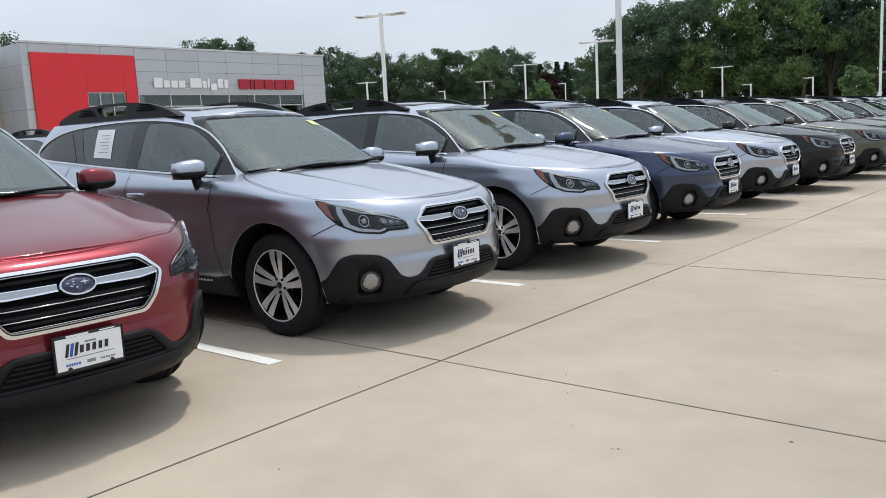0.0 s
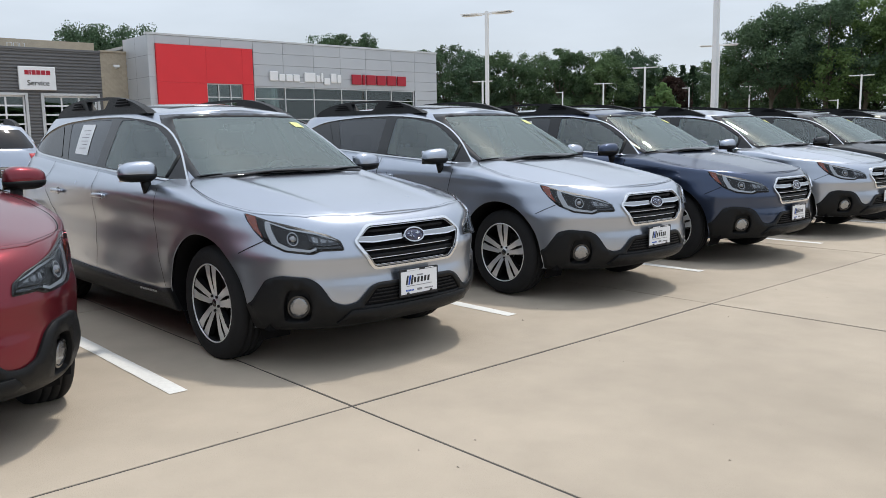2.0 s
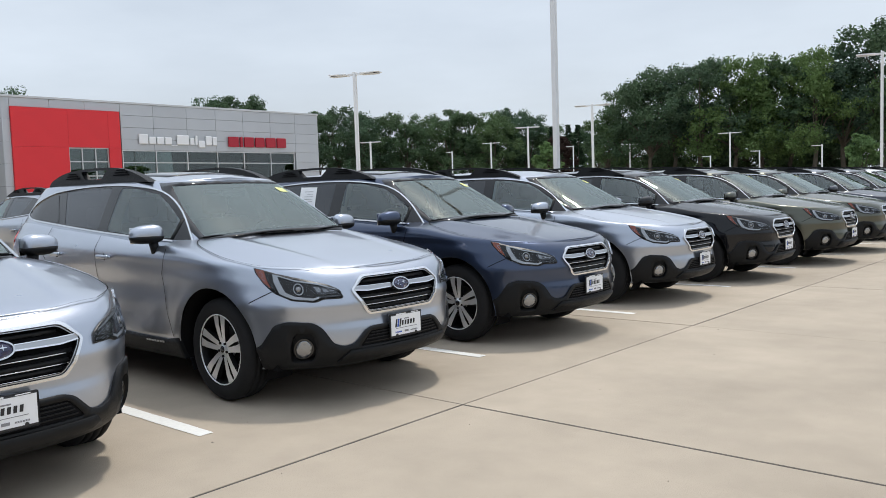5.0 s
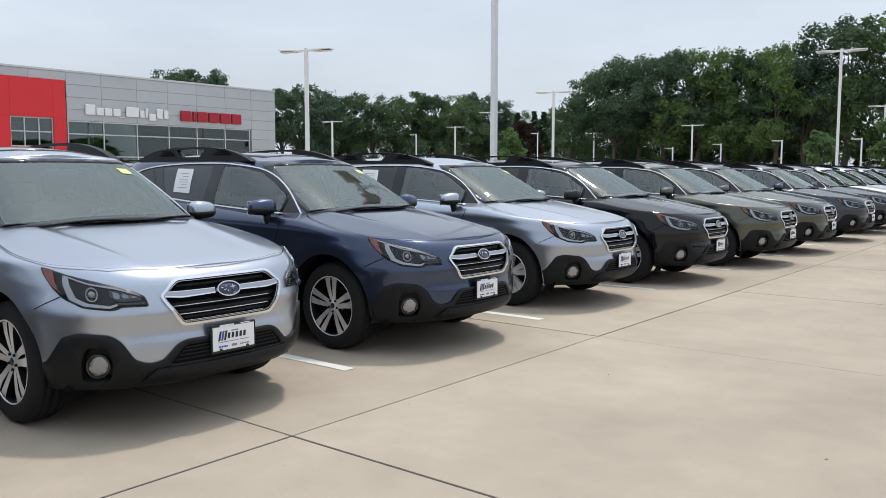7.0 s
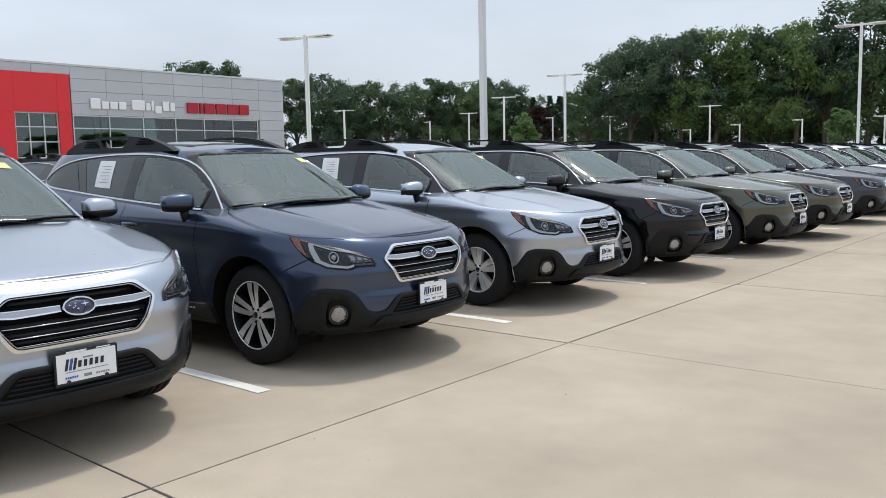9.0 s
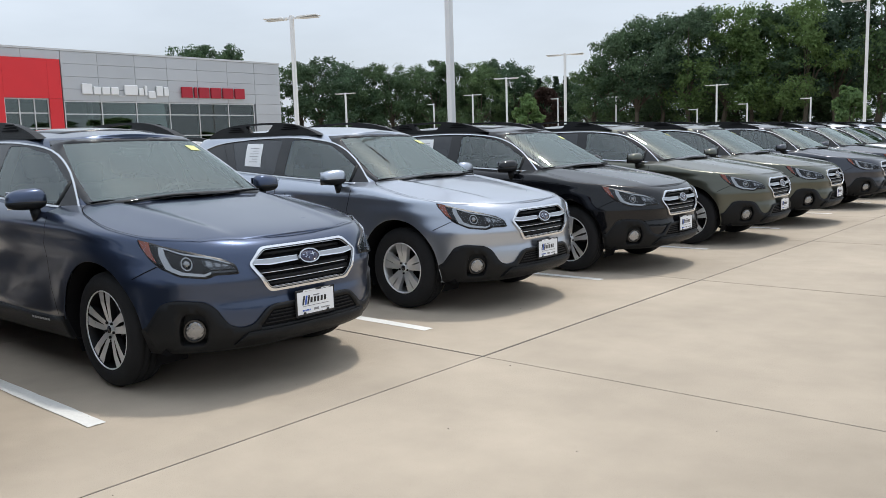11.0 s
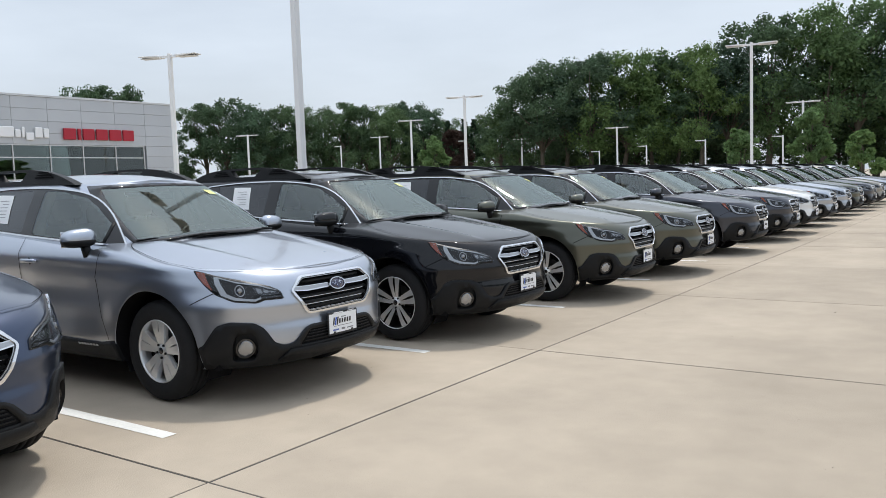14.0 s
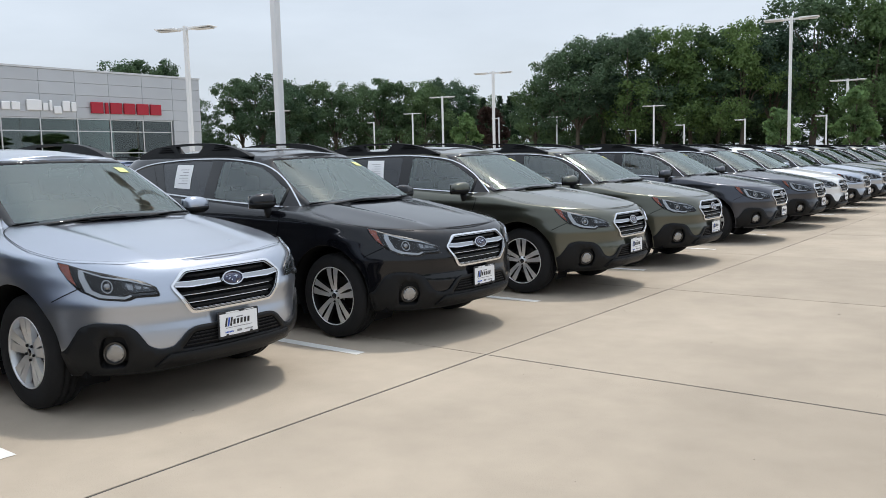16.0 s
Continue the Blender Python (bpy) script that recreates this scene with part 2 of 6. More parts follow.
def leaf_material(name, base, warm=(1.16, 1.16, 0.92), cool=(0.84, 0.90, 1.0)):
    """Leaves that let light through, each crown a little warmer or cooler than the next."""
    m = material(name, base, 0.6, vary=0.18, scale=0.30, island_tint=0.28, spec=0.15)
    nt = m.node_tree
    p = nt.nodes["Principled BSDF"]
    info, tint, mul, tl, mx = (nt.nodes.new("ShaderNode" + k) for k in ("ObjectInfo", "Mix", "Mix", "BsdfTranslucent", "MixShader"))
    for node in (tint, mul):
        node.data_type = "RGBA"
    tint.inputs[6].default_value, tint.inputs[7].default_value = (*cool, 1), (*warm, 1)
    mul.blend_type, mul.inputs[0].default_value = "MULTIPLY", 1.0
    nt.links.new(info.outputs["Random"], tint.inputs[0])
    nt.links.new(p.inputs["Base Color"].links[0].from_socket, mul.inputs[6])
    nt.links.new(tint.outputs[2], mul.inputs[7])
    nt.links.new(mul.outputs[2], p.inputs["Base Color"])
    nt.links.new(mul.outputs[2], tl.inputs["Color"])
    mx.inputs[0].default_value = 0.42
    nt.links.new(p.outputs[0], mx.inputs[1])
    nt.links.new(tl.outputs[0], mx.inputs[2])
    nt.links.new(mx.outputs[0], nt.nodes["Material Output"].inputs["Surface"])
    return m


M["leaf_dark"] = leaf_material("oak_leaves", (0.082, 0.128, 0.078))
M["leaf_mid"] = leaf_material("elm_leaves", (0.096, 0.150, 0.082))
M["leaf_light"] = leaf_material("young_leaves", (0.15, 0.235, 0.095))
# lighter, yellower leaves: the sunlit tone of these crowns is put into the colour
M["leaf_yellow"] = leaf_material("sunlit_maple_leaves", (0.108, 0.170, 0.076))
M["leaf_red"] = leaf_material("purple_leaves", (0.045, 0.028, 0.026))
M["leaf_spruce"] = leaf_material("spruce_needles", (0.030, 0.055, 0.032))
PAINTS = {
    "red": paint("crimson_red_paint", (0.190, 0.019, 0.030), 0.65, 0.30),
    "silver": paint("ice_silver_paint", (0.445, 0.482, 0.555), 0.92, 0.28),
    "blue": paint("slate_blue_paint", (0.050, 0.069, 0.120), 0.85, 0.28),
    "black": paint("crystal_black_paint", (0.005, 0.0055, 0.008), 0.3, 0.30),
    "green": paint("wilderness_green_paint", (0.105, 0.108, 0.086), 0.85, 0.30),
    "grey": paint("magnetite_grey_paint", (0.056, 0.060, 0.074), 0.80, 0.28),
    "white": paint("pearl_white_paint", (0.78, 0.79, 0.80), 0.05, 0.40),
    "tan": paint("warm_bronze_paint", (0.30, 0.285, 0.25), 0.60, 0.40),
}

# ---------------------------------------------------------------- mesh tools
def mesh_of(name, verts, faces, mats, smooth=False, mat_index=None):
    me = bpy.data.meshes.new(name)
    me.from_pydata([tuple(v) for v in verts], [], [tuple(f) for f in faces])
    for m_ in mats if isinstance(mats, (list, tuple)) else [mats]:
        me.materials.append(m_)
    if smooth:
        me.polygons.foreach_set("use_smooth", [True] * len(me.polygons))
    if mat_index is not None:
        me.polygons.foreach_set("material_index", mat_index)
    me.update()
    return me


def part(name, bm, mat, parent=None, label="", smooth=False, m=None):
    """Links a bmesh or a mesh as one object under a thing or under a part."""
    if isinstance(bm, bmesh.types.BMesh):
        me = bpy.data.meshes.new(name)
        bmesh.ops.recalc_face_normals(bm, faces=bm.faces)
        bm.to_mesh(me)
        bm.free()
        if mat is not None:
            me.materials.append(mat)
        if smooth:
            me.polygons.foreach_set("use_smooth", [True] * len(me.polygons))
    else:
        me = bm
    ob = new(name, me)
    if parent is not None:
        ob.parent = parent
    if m is not None:
        ob.matrix_basis = m
    return tagged(ob, label)


def add_box(bm, x0, x1, y0, y1, z0, z1, bevel=0.0, seg=2):
    r = bmesh.ops.create_cube(bm, size=1.0, matrix=Matrix.LocRotScale(((x0 + x1) / 2, (y0 + y1) / 2, (z0 + z1) / 2), None, (x1 - x0, y1 - y0, z1 - z0)))
    if bevel:
        es = list({e for v in r["verts"] for e in v.link_edges})
        bmesh.ops.bevel(bm, geom=es, offset=bevel, segments=seg, affect="EDGES", profile=0.5)


def box(x0, x1, y0, y1, z0, z1, bevel=0.0, seg=2):
    bm = bmesh.new()
    add_box(bm, x0, x1, y0, y1, z0, z1, bevel, seg)
    return bm


def add_cyl(bm, a, b, r0, r1=None, n=16, caps=True):
    a, b = Vector(a), Vector(b)
    d = b - a
    rot = d.to_track_quat("Z", "Y").to_matrix().to_4x4()
    bmesh.ops.create_cone(bm, cap_ends=caps, segments=n, radius1=r0, radius2=r0 if r1 is None else r1, depth=d.length, matrix=Matrix.Translation((a + b) / 2) @ rot)


def cyl(a, b, r0, r1=None, n=16):
    bm = bmesh.new()
    add_cyl(bm, a, b, r0, r1, n)
    return bm


def lathe(profile, n=40, axis="y"):
    """A ring swept from (radius, along) pairs, closed round the axis."""
    verts, faces = [], []
    k = len(profile)
    for i in range(n):
        a = 2 * math.pi * i / n
        for r, h in profile:
            verts.append((r * math.cos(a), h, r * math.sin(a)) if axis == "y" else (r * math.cos(a), r * math.sin(a), h))
    for i in range(n):
        for j in range(k - 1):
            p, q = i * k + j, ((i + 1) % n) * k + j
            faces.append((p, p + 1, q + 1, q))
    return verts, faces


def inside(px, py, loop):
    """Which of the points lie in the loop."""
    hit = np.zeros(np.shape(px), bool)
    lx, ly = np.array(loop).T
    j = len(lx) - 1
    for i in range(len(lx)):
        with np.errstate(divide="ignore", invalid="ignore"):
            cross = ((ly[i] > py) != (ly[j] > py)) & (px < (lx[j] - lx[i]) * (py - ly[i]) / (ly[j] - ly[i] + 1e-12) + lx[i])
        hit ^= cross
        j = i
    return hit


def resample(loop, step, closed=True):
    out = []
    n = len(loop)
    for i in range(n if closed else n - 1):
        a, b = np.array(loop[i], float), np.array(loop[(i + 1) % n], float)
        k = max(1, int(np.ceil(np.hypot(*(b - a)[:2]) / step)))
        out += [tuple(a + (b - a) * t / k) for t in range(k)]
    if not closed:
        out.append(tuple(loop[-1]))
    return out


def rounded(loop, radius=0.02, steps=4):
    """The loop with its corners rounded."""
    out = []
    n = len(loop)
    for i in range(n):
        p, a, b = np.array(loop[i], float), np.array(loop[i - 1], float), np.array(loop[(i + 1) % n], float)
        la, lb = np.linalg.norm(a - p), np.linalg.norm(b - p)
        r = min(radius, la * 0.45, lb * 0.45)
        s, e = p + (a - p) / la * r, p + (b - p) / lb * r
        for k in range(steps + 1):
            t = k / steps
            out.append(tuple((1 - t) ** 2 * s + 2 * t * (1 - t) * p + t * t * e))
    return out


def smooth_loop(loop, k=5, closed=True):
    """A Catmull-Rom curve through the points."""
    pts = np.array(loop, float)
    n = len(pts)
    out = []
    for i in range(n if closed else n - 1):
        p0, p1, p2, p3 = (pts[(i + d) % n] if closed else pts[min(max(i + d, 0), n - 1)] for d in (-1, 0, 1, 2))
        for s in range(k):
            t = s / k
            out.append(tuple(0.5 * (2 * p1 + (p2 - p0) * t + (2 * p0 - 5 * p1 + 4 * p2 - p3) * t * t + (3 * p1 - p0 - 3 * p2 + p3) * t ** 3)))
    if not closed:
        out.append(tuple(pts[-1]))
    return out


from mathutils.geometry import delaunay_2d_cdt


def sheet(loop, place, step=0.05, holes=(), lift=0.004, thick=0.01, back=False):
    """A panel cut to the loop (in surface coordinates) and laid on the surface place(u, v) -> (point, normal), lift above it, its edge turned down by thick."""
    loops = [resample(l, step) for l in (loop, *holes)]
    pts, edges = [], []
    for l in loops:
        b = len(pts)
        pts += l
        edges += [(b + i, b + (i + 1) % len(l)) for i in range(len(l))]
    rim = len(pts)
    lo, hi = np.min(loops[0], 0), np.max(loops[0], 0)
    gx, gy = np.meshgrid(np.arange(lo[0] + step / 2, hi[0], step), np.arange(lo[1] + step / 2, hi[1], step))
    gx[1::2] += step / 2
    gx, gy = gx.ravel(), gy.ravel()
    ok = inside(gx, gy, loops[0])
    for h in loops[1:]:
        ok &= ~inside(gx, gy, h)
    border = np.array(pts)
    for x, y in zip(gx[ok], gy[ok]):
        if np.min(np.hypot(border[:, 0] - x, border[:, 1] - y)) > step * 0.45:
            pts.append((x, y))
    res = delaunay_2d_cdt([Vector(p) for p in pts], edges, [], 0, 1e-7)
    v2, tris = [(v.x, v.y) for v in res[0]], res[2]
    tx = np.array([[sum(v2[i][0] for i in t) / len(t), sum(v2[i][1] for i in t) / len(t)] for t in tris])
    keep = inside(tx[:, 0], tx[:, 1], loops[0])
    for h in loops[1:]:
        keep &= ~inside(tx[:, 0], tx[:, 1], h)
    faces = [tuple(t) for t, k in zip(tris, keep) if k]
    P, N = place(np.array([p[0] for p in v2]), np.array([p[1] for p in v2]))
    verts = list(P + N * lift)
    # one winding for all, outward
    out = []
    for f in faces:
        a, b, c = (np.array(verts[i]) for i in f[:3])
        out.append(f if np.dot(np.cross(b - a, c - a), N[f[0]]) > 0 else f[::-1])
    if thick:
        count = {}
        for f in out:
            for i in range(len(f)):
                a, b = f[i], f[(i + 1) % len(f)]
                count[(a, b)] = count.get((a, b), 0) + 1
        low = {}
        for (a, b) in list(count):
            if (b, a) not in count:
                for i in (a, b):
                    if i not in low:
                        low[i] = len(verts)
                        verts.append(P[i] + N[i] * (lift - thick))
                out.append((b, a, low[a], low[b]))
    return verts, out


def ribbon(path, normals, width, lift=0.002, depth=0.0):
    """A thin strip along a path that lies on a surface."""
    P, N = np.array(path, float), np.array(normals, float)
    T = np.gradient(P, axis=0)
    T /= np.linalg.norm(T, axis=1)[:, None] + 1e-9
    S = np.cross(N, T)
    S /= np.linalg.norm(S, axis=1)[:, None] + 1e-9
    rows = [P - S * width / 2 + N * (lift - depth), P - S * width / 2 + N * lift, P + S * width / 2 + N * lift, P + S * width / 2 + N * (lift - depth)] if depth else [P - S * width / 2 + N * lift, P + S * width / 2 + N * lift]
    k, n = len(rows), len(P)
    verts = [rows[j][i] for i in range(n) for j in range(k)]
    faces = [(i * k + j, (i + 1) * k + j, (i + 1) * k + j + 1, i * k + j + 1) for i in range(n - 1) for j in range(k - 1)]
    return verts, faces


def tube(path, radius, n=10, closed=False, flat=1.0):
    """A round bar along a path."""
    P = np.array(path, float)
    T = np.gradient(P, axis=0)
    if closed:
        T = np.roll(P, -1, 0) - np.roll(P, 1, 0)
    T /= np.linalg.norm(T, axis=1)[:, None] + 1e-9
    up = np.array([0, 0, 1.0])
    S = np.cross(T, up)
    bad = np.linalg.norm(S, axis=1) < 0.1
    S[bad] = np.cross(T[bad], (1.0, 0, 0))
    S /= np.linalg.norm(S, axis=1)[:, None]
    U = np.cross(S, T)
    rad = np.broadcast_to(radius, len(P))
    verts = [P[i] + rad[i] * (math.cos(a) * S[i] + flat * math.sin(a) * U[i]) for i in range(len(P)) for a in np.arange(n) * 2 * math.pi / n]
    m_ = len(P)
    faces = [(i * n + j, i * n + (j + 1) % n, ((i + 1) % m_) * n + (j + 1) % n, ((i + 1) % m_) * n + j) for i in range(m_ if closed else m_ - 1) for j in range(n)]
    if not closed:
        faces += [tuple(range(n))[::-1], tuple((m_ - 1) * n + j for j in range(n))]
    return verts, faces


def joined(*pieces):
    verts, faces = [], []
    for v, f in pieces:
        b = len(verts)
        verts += list(v)
        faces += [tuple(i + b for i in q) for q in f]
    return verts, faces


def extrude_xz(loop, y0, y1, holes=()):
    """A plate cut to the loop in x and z, between two y."""
    def flat(u, v):
        return np.stack([u, np.full_like(u, y1), v], 1), np.tile([0, 1.0 if y1 > y0 else -1.0, 0], (len(u), 1))
    a = sheet(loop, flat, 0.08, holes, 0.0, abs(y1 - y0))
    return a


def thing(name, label, category, group="", m=None):
    ob = new(name)
    ob.empty_display_size = 0.2
    if m is not None:
        ob.matrix_basis = m
    return tagged(ob, label, category, group)

# ---------------------------------------------------------------- ground
ground = part("ground", mesh_of("ground", [(-900, -900, -0.03), (900, -900, -0.03), (900, 900, -0.03), (-900, 900, -0.03)], [(0, 1, 2, 3)], M["ground"]), None)
tagged(ground, "pale tan concrete lot reaching to the tree line", "ground", kind="structure")

pavement = new("pavement")
tagged(pavement, "pale tan broom-finished concrete slabs with dark sealed joints", "pavement", kind="structure")
JX0, JX, JY0, JY = -2.96, 3.45, 3.99, 3.658         # joints: one of them, and their spacing
NX0, NX1, NY0, NY1 = -5, 5, -3, 18
def joint_y(j):
    """Where the cross joint j runs; one of them lies a little further on."""
    return JY0 + JY * j + (0.09 if j == 0 else 0.0)


def slab_mesh(wide):
    a, b, g = JX / 2 - 0.0075, wide / 2 - 0.0075, 0.003
    bm = box(-a, a, -b, b, -0.028, 0.0)
    es = [e for e in bm.edges if all(v.co.z > -0.001 for v in e.verts)]
    bmesh.ops.bevel(bm, geom=es, offset=g, segments=2, affect="EDGES", profile=0.5)
    me = bpy.data.meshes.new("slab")
    bm.to_mesh(me)
    bm.free()
    me.materials.append(M["concrete"])
    return me


slab_me = {}
slab_rng = random.Random(5)
for i in range(NX0, NX1):
    for j in range(NY0, NY1):
        wide = round(joint_y(j + 1) - joint_y(j), 3)
        if wide not in slab_me:
            slab_me[wide] = slab_mesh(wide)
        s = part("slab", slab_me[wide], None, pavement)
        s.matrix_basis = pose(JX0 + JX * (i + 0.5), (joint_y(j) + joint_y(j + 1)) / 2, slab_rng.uniform(-0.0012, 0.0012))
# sealant lies a little below the slab edges, wandering slightly
jv, jf = [], []
jr = random.Random(8)
def seal(a, b):
    n = int((Vector(b) - Vector(a)).length / 0.12)
    d = (Vector(b) - Vector(a)).normalized()
    s = Vector((-d.y, d.x, 0))
    base = len(jv)
    for k in range(n + 1):
        p = Vector(a).lerp(Vector(b), k / n)
        wdt = 0.0072 + jr.uniform(-0.0016, 0.0016)
        jv.extend([p - s * wdt, p + s * wdt])
    jf.extend([(base + 2 * k, base + 2 * k + 2, base + 2 * k + 3, base + 2 * k + 1) for k in range(n)])
X_A, X_B, Y_A, Y_B = JX0 + JX * NX0, JX0 + JX * NX1, JY0 + JY * NY0, JY0 + JY * NY1
for i in range(NX0, NX1 + 1):
    seal((JX0 + JX * i, Y_A, -0.0035), (JX0 + JX * i, Y_B, -0.0035))
for j in range(NY0, NY1 + 1):
    seal((X_A, joint_y(j), -0.004), (X_B, joint_y(j), -0.004))
part("joint_sealant", mesh_of("joint_sealant", jv, jf, M["joint"]), None, pavement, "dark joint sealant")

# painted bay lines
LINE_END, LINE_LEN, BAY, LINE_Y = -3.82, 5.6, 2.748, 3.467
def bay_line(y):
    n = 40
    rr = random.Random(int(y * 10))
    vs, fs = [], []
    for k in range(n + 1):
        x = LINE_END - LINE_LEN * k / n
        e0, e1 = rr.uniform(-0.0025, 0.0025), rr.uniform(-0.0025, 0.0025)
        vs += [(x, y - 0.052 + e0, 0.004), (x, y + 0.052 + e1, 0.004)]
    fs = [(2 * k, 2 * k + 1, 2 * k + 3, 2 * k + 2) for k in range(n)]
    return tagged(part("bay_line", mesh_of("bay_line", vs, fs, M["line"]), None), "white painted parking bay line on the concrete", "parking line", "bay lines", "structure")
for k in range(-3, 22):
    bay_line(LINE_Y + BAY * k + (0.055 if k == 0 else 0.0))

# specks of grit and leaf litter on the slabs
sv, sf = [], []
gr = random.Random(3)
for k in range(210):
    x, y = gr.uniform(-4.2, 3.0), gr.uniform(0, 32)
    r = gr.uniform(0.003, 0.008) if gr.random() < 0.93 else gr.uniform(0.009, 0.015)
    b = len(sv)
    a0 = gr.random() * 6
    n = 5
    sv.append((x, y, r * 0.5 + 0.002))
    for q in range(n):
        a = a0 + 6.283 * q / n
        rr_ = r * gr.uniform(0.6, 1.2)
        sv.append((x + rr_ * math.cos(a), y + rr_ * 0.6 * math.sin(a), 0.001))
    sf += [(b, b + 1 + q, b + 1 + (q + 1) % n) for q in range(n)]
tagged(part("grit", mesh_of("grit", sv, sf, M["stain"]), None), "dark specks of grit on the concrete", "grit", kind="stuff")

# ---------------------------------------------------------------- showroom building
FX, FY0, FY1, FH = -53.0, 24.07, 49.3, 8.25       # front plane, its ends, parapet height
showroom = thing("showroom_building", "silver panelled car showroom with a red entrance wall and glazed front", "building", m=pose(0, -0.18, 0))
WALL_X = FX - 0.12


def wall_with_holes(name, y0, y1, z0, z1, x, thick, holes, mat, parent, label=""):
    """A wall in the plane x with rectangular openings through it."""
    ys = sorted({y0, y1, *(h[0] for h in holes), *(h[1] for h in holes)})
    zs = sorted({z0, z1, *(h[2] for h in holes), *(h[3] for h in holes)})
    bm = bmesh.new()
    for a, b in zip(ys, ys[1:]):
        for c, d in zip(zs, zs[1:]):
            my, mz = (a + b) / 2, (c + d) / 2
            if not any(h[0] < my < h[1] and h[2] < mz < h[3] for h in holes):
                add_box(bm, x - thick, x, a, b, c, d)
    bmesh.ops.remove_doubles(bm, verts=bm.verts, dist=1e-4)
    return part(name, bm, mat, parent, label)


G0, G1, GT = 31.75, 46.7, 4.95                        # showroom glazing
R0, R1 = 24.58, 31.6                                    # red wall
D0, D1, DT = 28.05, 30.78, 5.08                        # entrance opening in it
wall_with_holes("wall", FY0, FY1, 0, FH - 0.12, WALL_X, 0.25, [(G0, G1, 0.25, GT), (D0, D1, 0.0, DT)], M["panel_joint"], showroom, "dark sheathing seen in the panel joints")
part("parapet_cap", box(FX - 0.4, FX + 0.05, FY0 - 0.05, FY1 + 0.05, FH - 0.12, FH + 0.02, 0.01), M["mullion"], showroom, "bright metal parapet cap")
part("side_wall", box(FX - 4.2, FX - 0.38, FY0, FY0 + 0.25, 0, FH - 0.14), M["panel_joint"], showroom)
part("side_wall", box(FX - 26, FX - 0.38, FY1 - 0.25, FY1, 0, FH - 0.14), M["panel"], showroom)
part("back_wall", box(FX - 26, FX - 25.7, FY0, FY1, 0, FH - 0.14), M["panel"], showroom)
part("flat_roof", box(FX - 26, FX - 0.4, FY0 + 0.1, FY1 - 0.1, FH - 0.7, FH - 0.5), M["roof_mat"], showroom)
part("showroom_floor", box(FX - 25.6, FX - 0.4, FY0 + 0.3, FY1 - 0.3, -0.02, 0.05), M["room"], showroom)
part("showroom_ceiling", box(FX - 25.6, FX - 0.4, FY0 + 0.3, FY1 - 0.3, 5.3, 5.4), M["headliner"], showroom)
part("inner_wall", box(FX - 9.2, FX - 9.0, FY0 + 0.3, FY1 - 0.3, 0.05, 5.3), M["room"], showroom, "dim inner showroom wall")
for yy in (34.6, 40.6, 44.4):
    part("inner_column", cyl((FX - 2.4, yy, 0.05), (FX - 2.4, yy, 5.3), 0.2), M["sign_white"], showroom, "white round column", smooth=True)

PANEL_ME = {}
def facade_panel(w, h, mat, parent, m):
    key = (round(w, 3), round(h, 3), mat.name)
    if key not in PANEL_ME:
        bm = box(-0.12, 0.0, -w / 2, w / 2, -h / 2, h / 2, 0.006, 1)
        me = bpy.data.meshes.new("panel")
        bm.to_mesh(me)
        bm.free()
        me.materials.append(mat)
        PANEL_ME[key] = me
    p = part("panel", PANEL_ME[key], None, parent)
    p.matrix_basis = m
    return p


Z_ROWS = [GT + 0.03, 5.72, 6.52, 7.34, FH - 0.12]
Y_COLS = [31.75, 34.2, 36.85, 39.3, 41.75, 44.35, 46.85, 49.3]
for a, b in zip(Y_COLS, Y_COLS[1:]):
    for c, d in zip(Z_ROWS, Z_ROWS[1:]):
        facade_panel(b - a - 0.016, d - c - 0.016, M["panel"], showroom, pose(FX, (a + b) / 2, (c + d) / 2))
for c, d in zip([0, 1.0, 1.8, 2.6, 3.4, 4.2], [1.0, 1.8, 2.6, 3.4, 4.2, GT + 0.03]):
    facade_panel(49.3 - 46.85 - 0.016, d - c - 0.016, M["panel"], showroom, pose(FX, 48.075, (c + d) / 2))
for a, b in ((24.07, 24.56),):
    for c, d in zip([0, 1.2, 2.6, 4.0, 5.4, 6.8], [1.2, 2.6, 4.0, 5.4, 6.8, FH - 0.12]):
        facade_panel(b - a - 0.016, d - c - 0.016, M["panel"], showroom, pose(FX, (a + b) / 2, (c + d) / 2))
for a, b in ((24.56, 27.0), (27.0, 29.3), (29.3, 31.75)):
    facade_panel(b - a - 0.016, FH - 0.12 - 7.57 - 0.016, M["panel"], showroom, pose(FX, (a + b) / 2, (FH - 0.12 + 7.57) / 2))
for k in range(2):
    for c, d in zip([0, 1.2, 2.6, 4.0, 5.4, 6.8], [1.2, 2.6, 4.0, 5.4, 6.8, FH - 0.14]):
        facade_panel(2.05, d - c - 0.016, M["panel"], showroom, pose(FX - 1.05 - 2.07 * k, FY0 - 0.002, (c + d) / 2, 0, 0, -90))
# red entrance wall stands proud, with an opening for the glazed door
for a, b, c, d in ((R0, D0, 0, 2.5), (R0, D0, 2.5, DT), (D1, R1, 0, 2.5), (D1, R1, 2.5, DT), (R0, D0, DT, 7.55), (D0, D1, DT, 7.55), (D1, R1, DT, 7.55)):
    p = facade_panel(b - a - 0.006, d - c - 0.006, M["red_panel"], showroom, pose(FX + 0.16, (a + b) / 2, (c + d) / 2))
for a, b, c, d in ((R0 - 0.02, R0 + 0.02, 0, 7.55), (R1 - 0.02, R1 + 0.02, 0, 7.55)):
    part("red_return", box(FX, FX + 0.155, a, b, c, d), M["red_panel"], showroom)
part("red_return", box(FX, FX + 0.155, R0, R1, 7.53, 7.552), M["red_panel"], showroom)


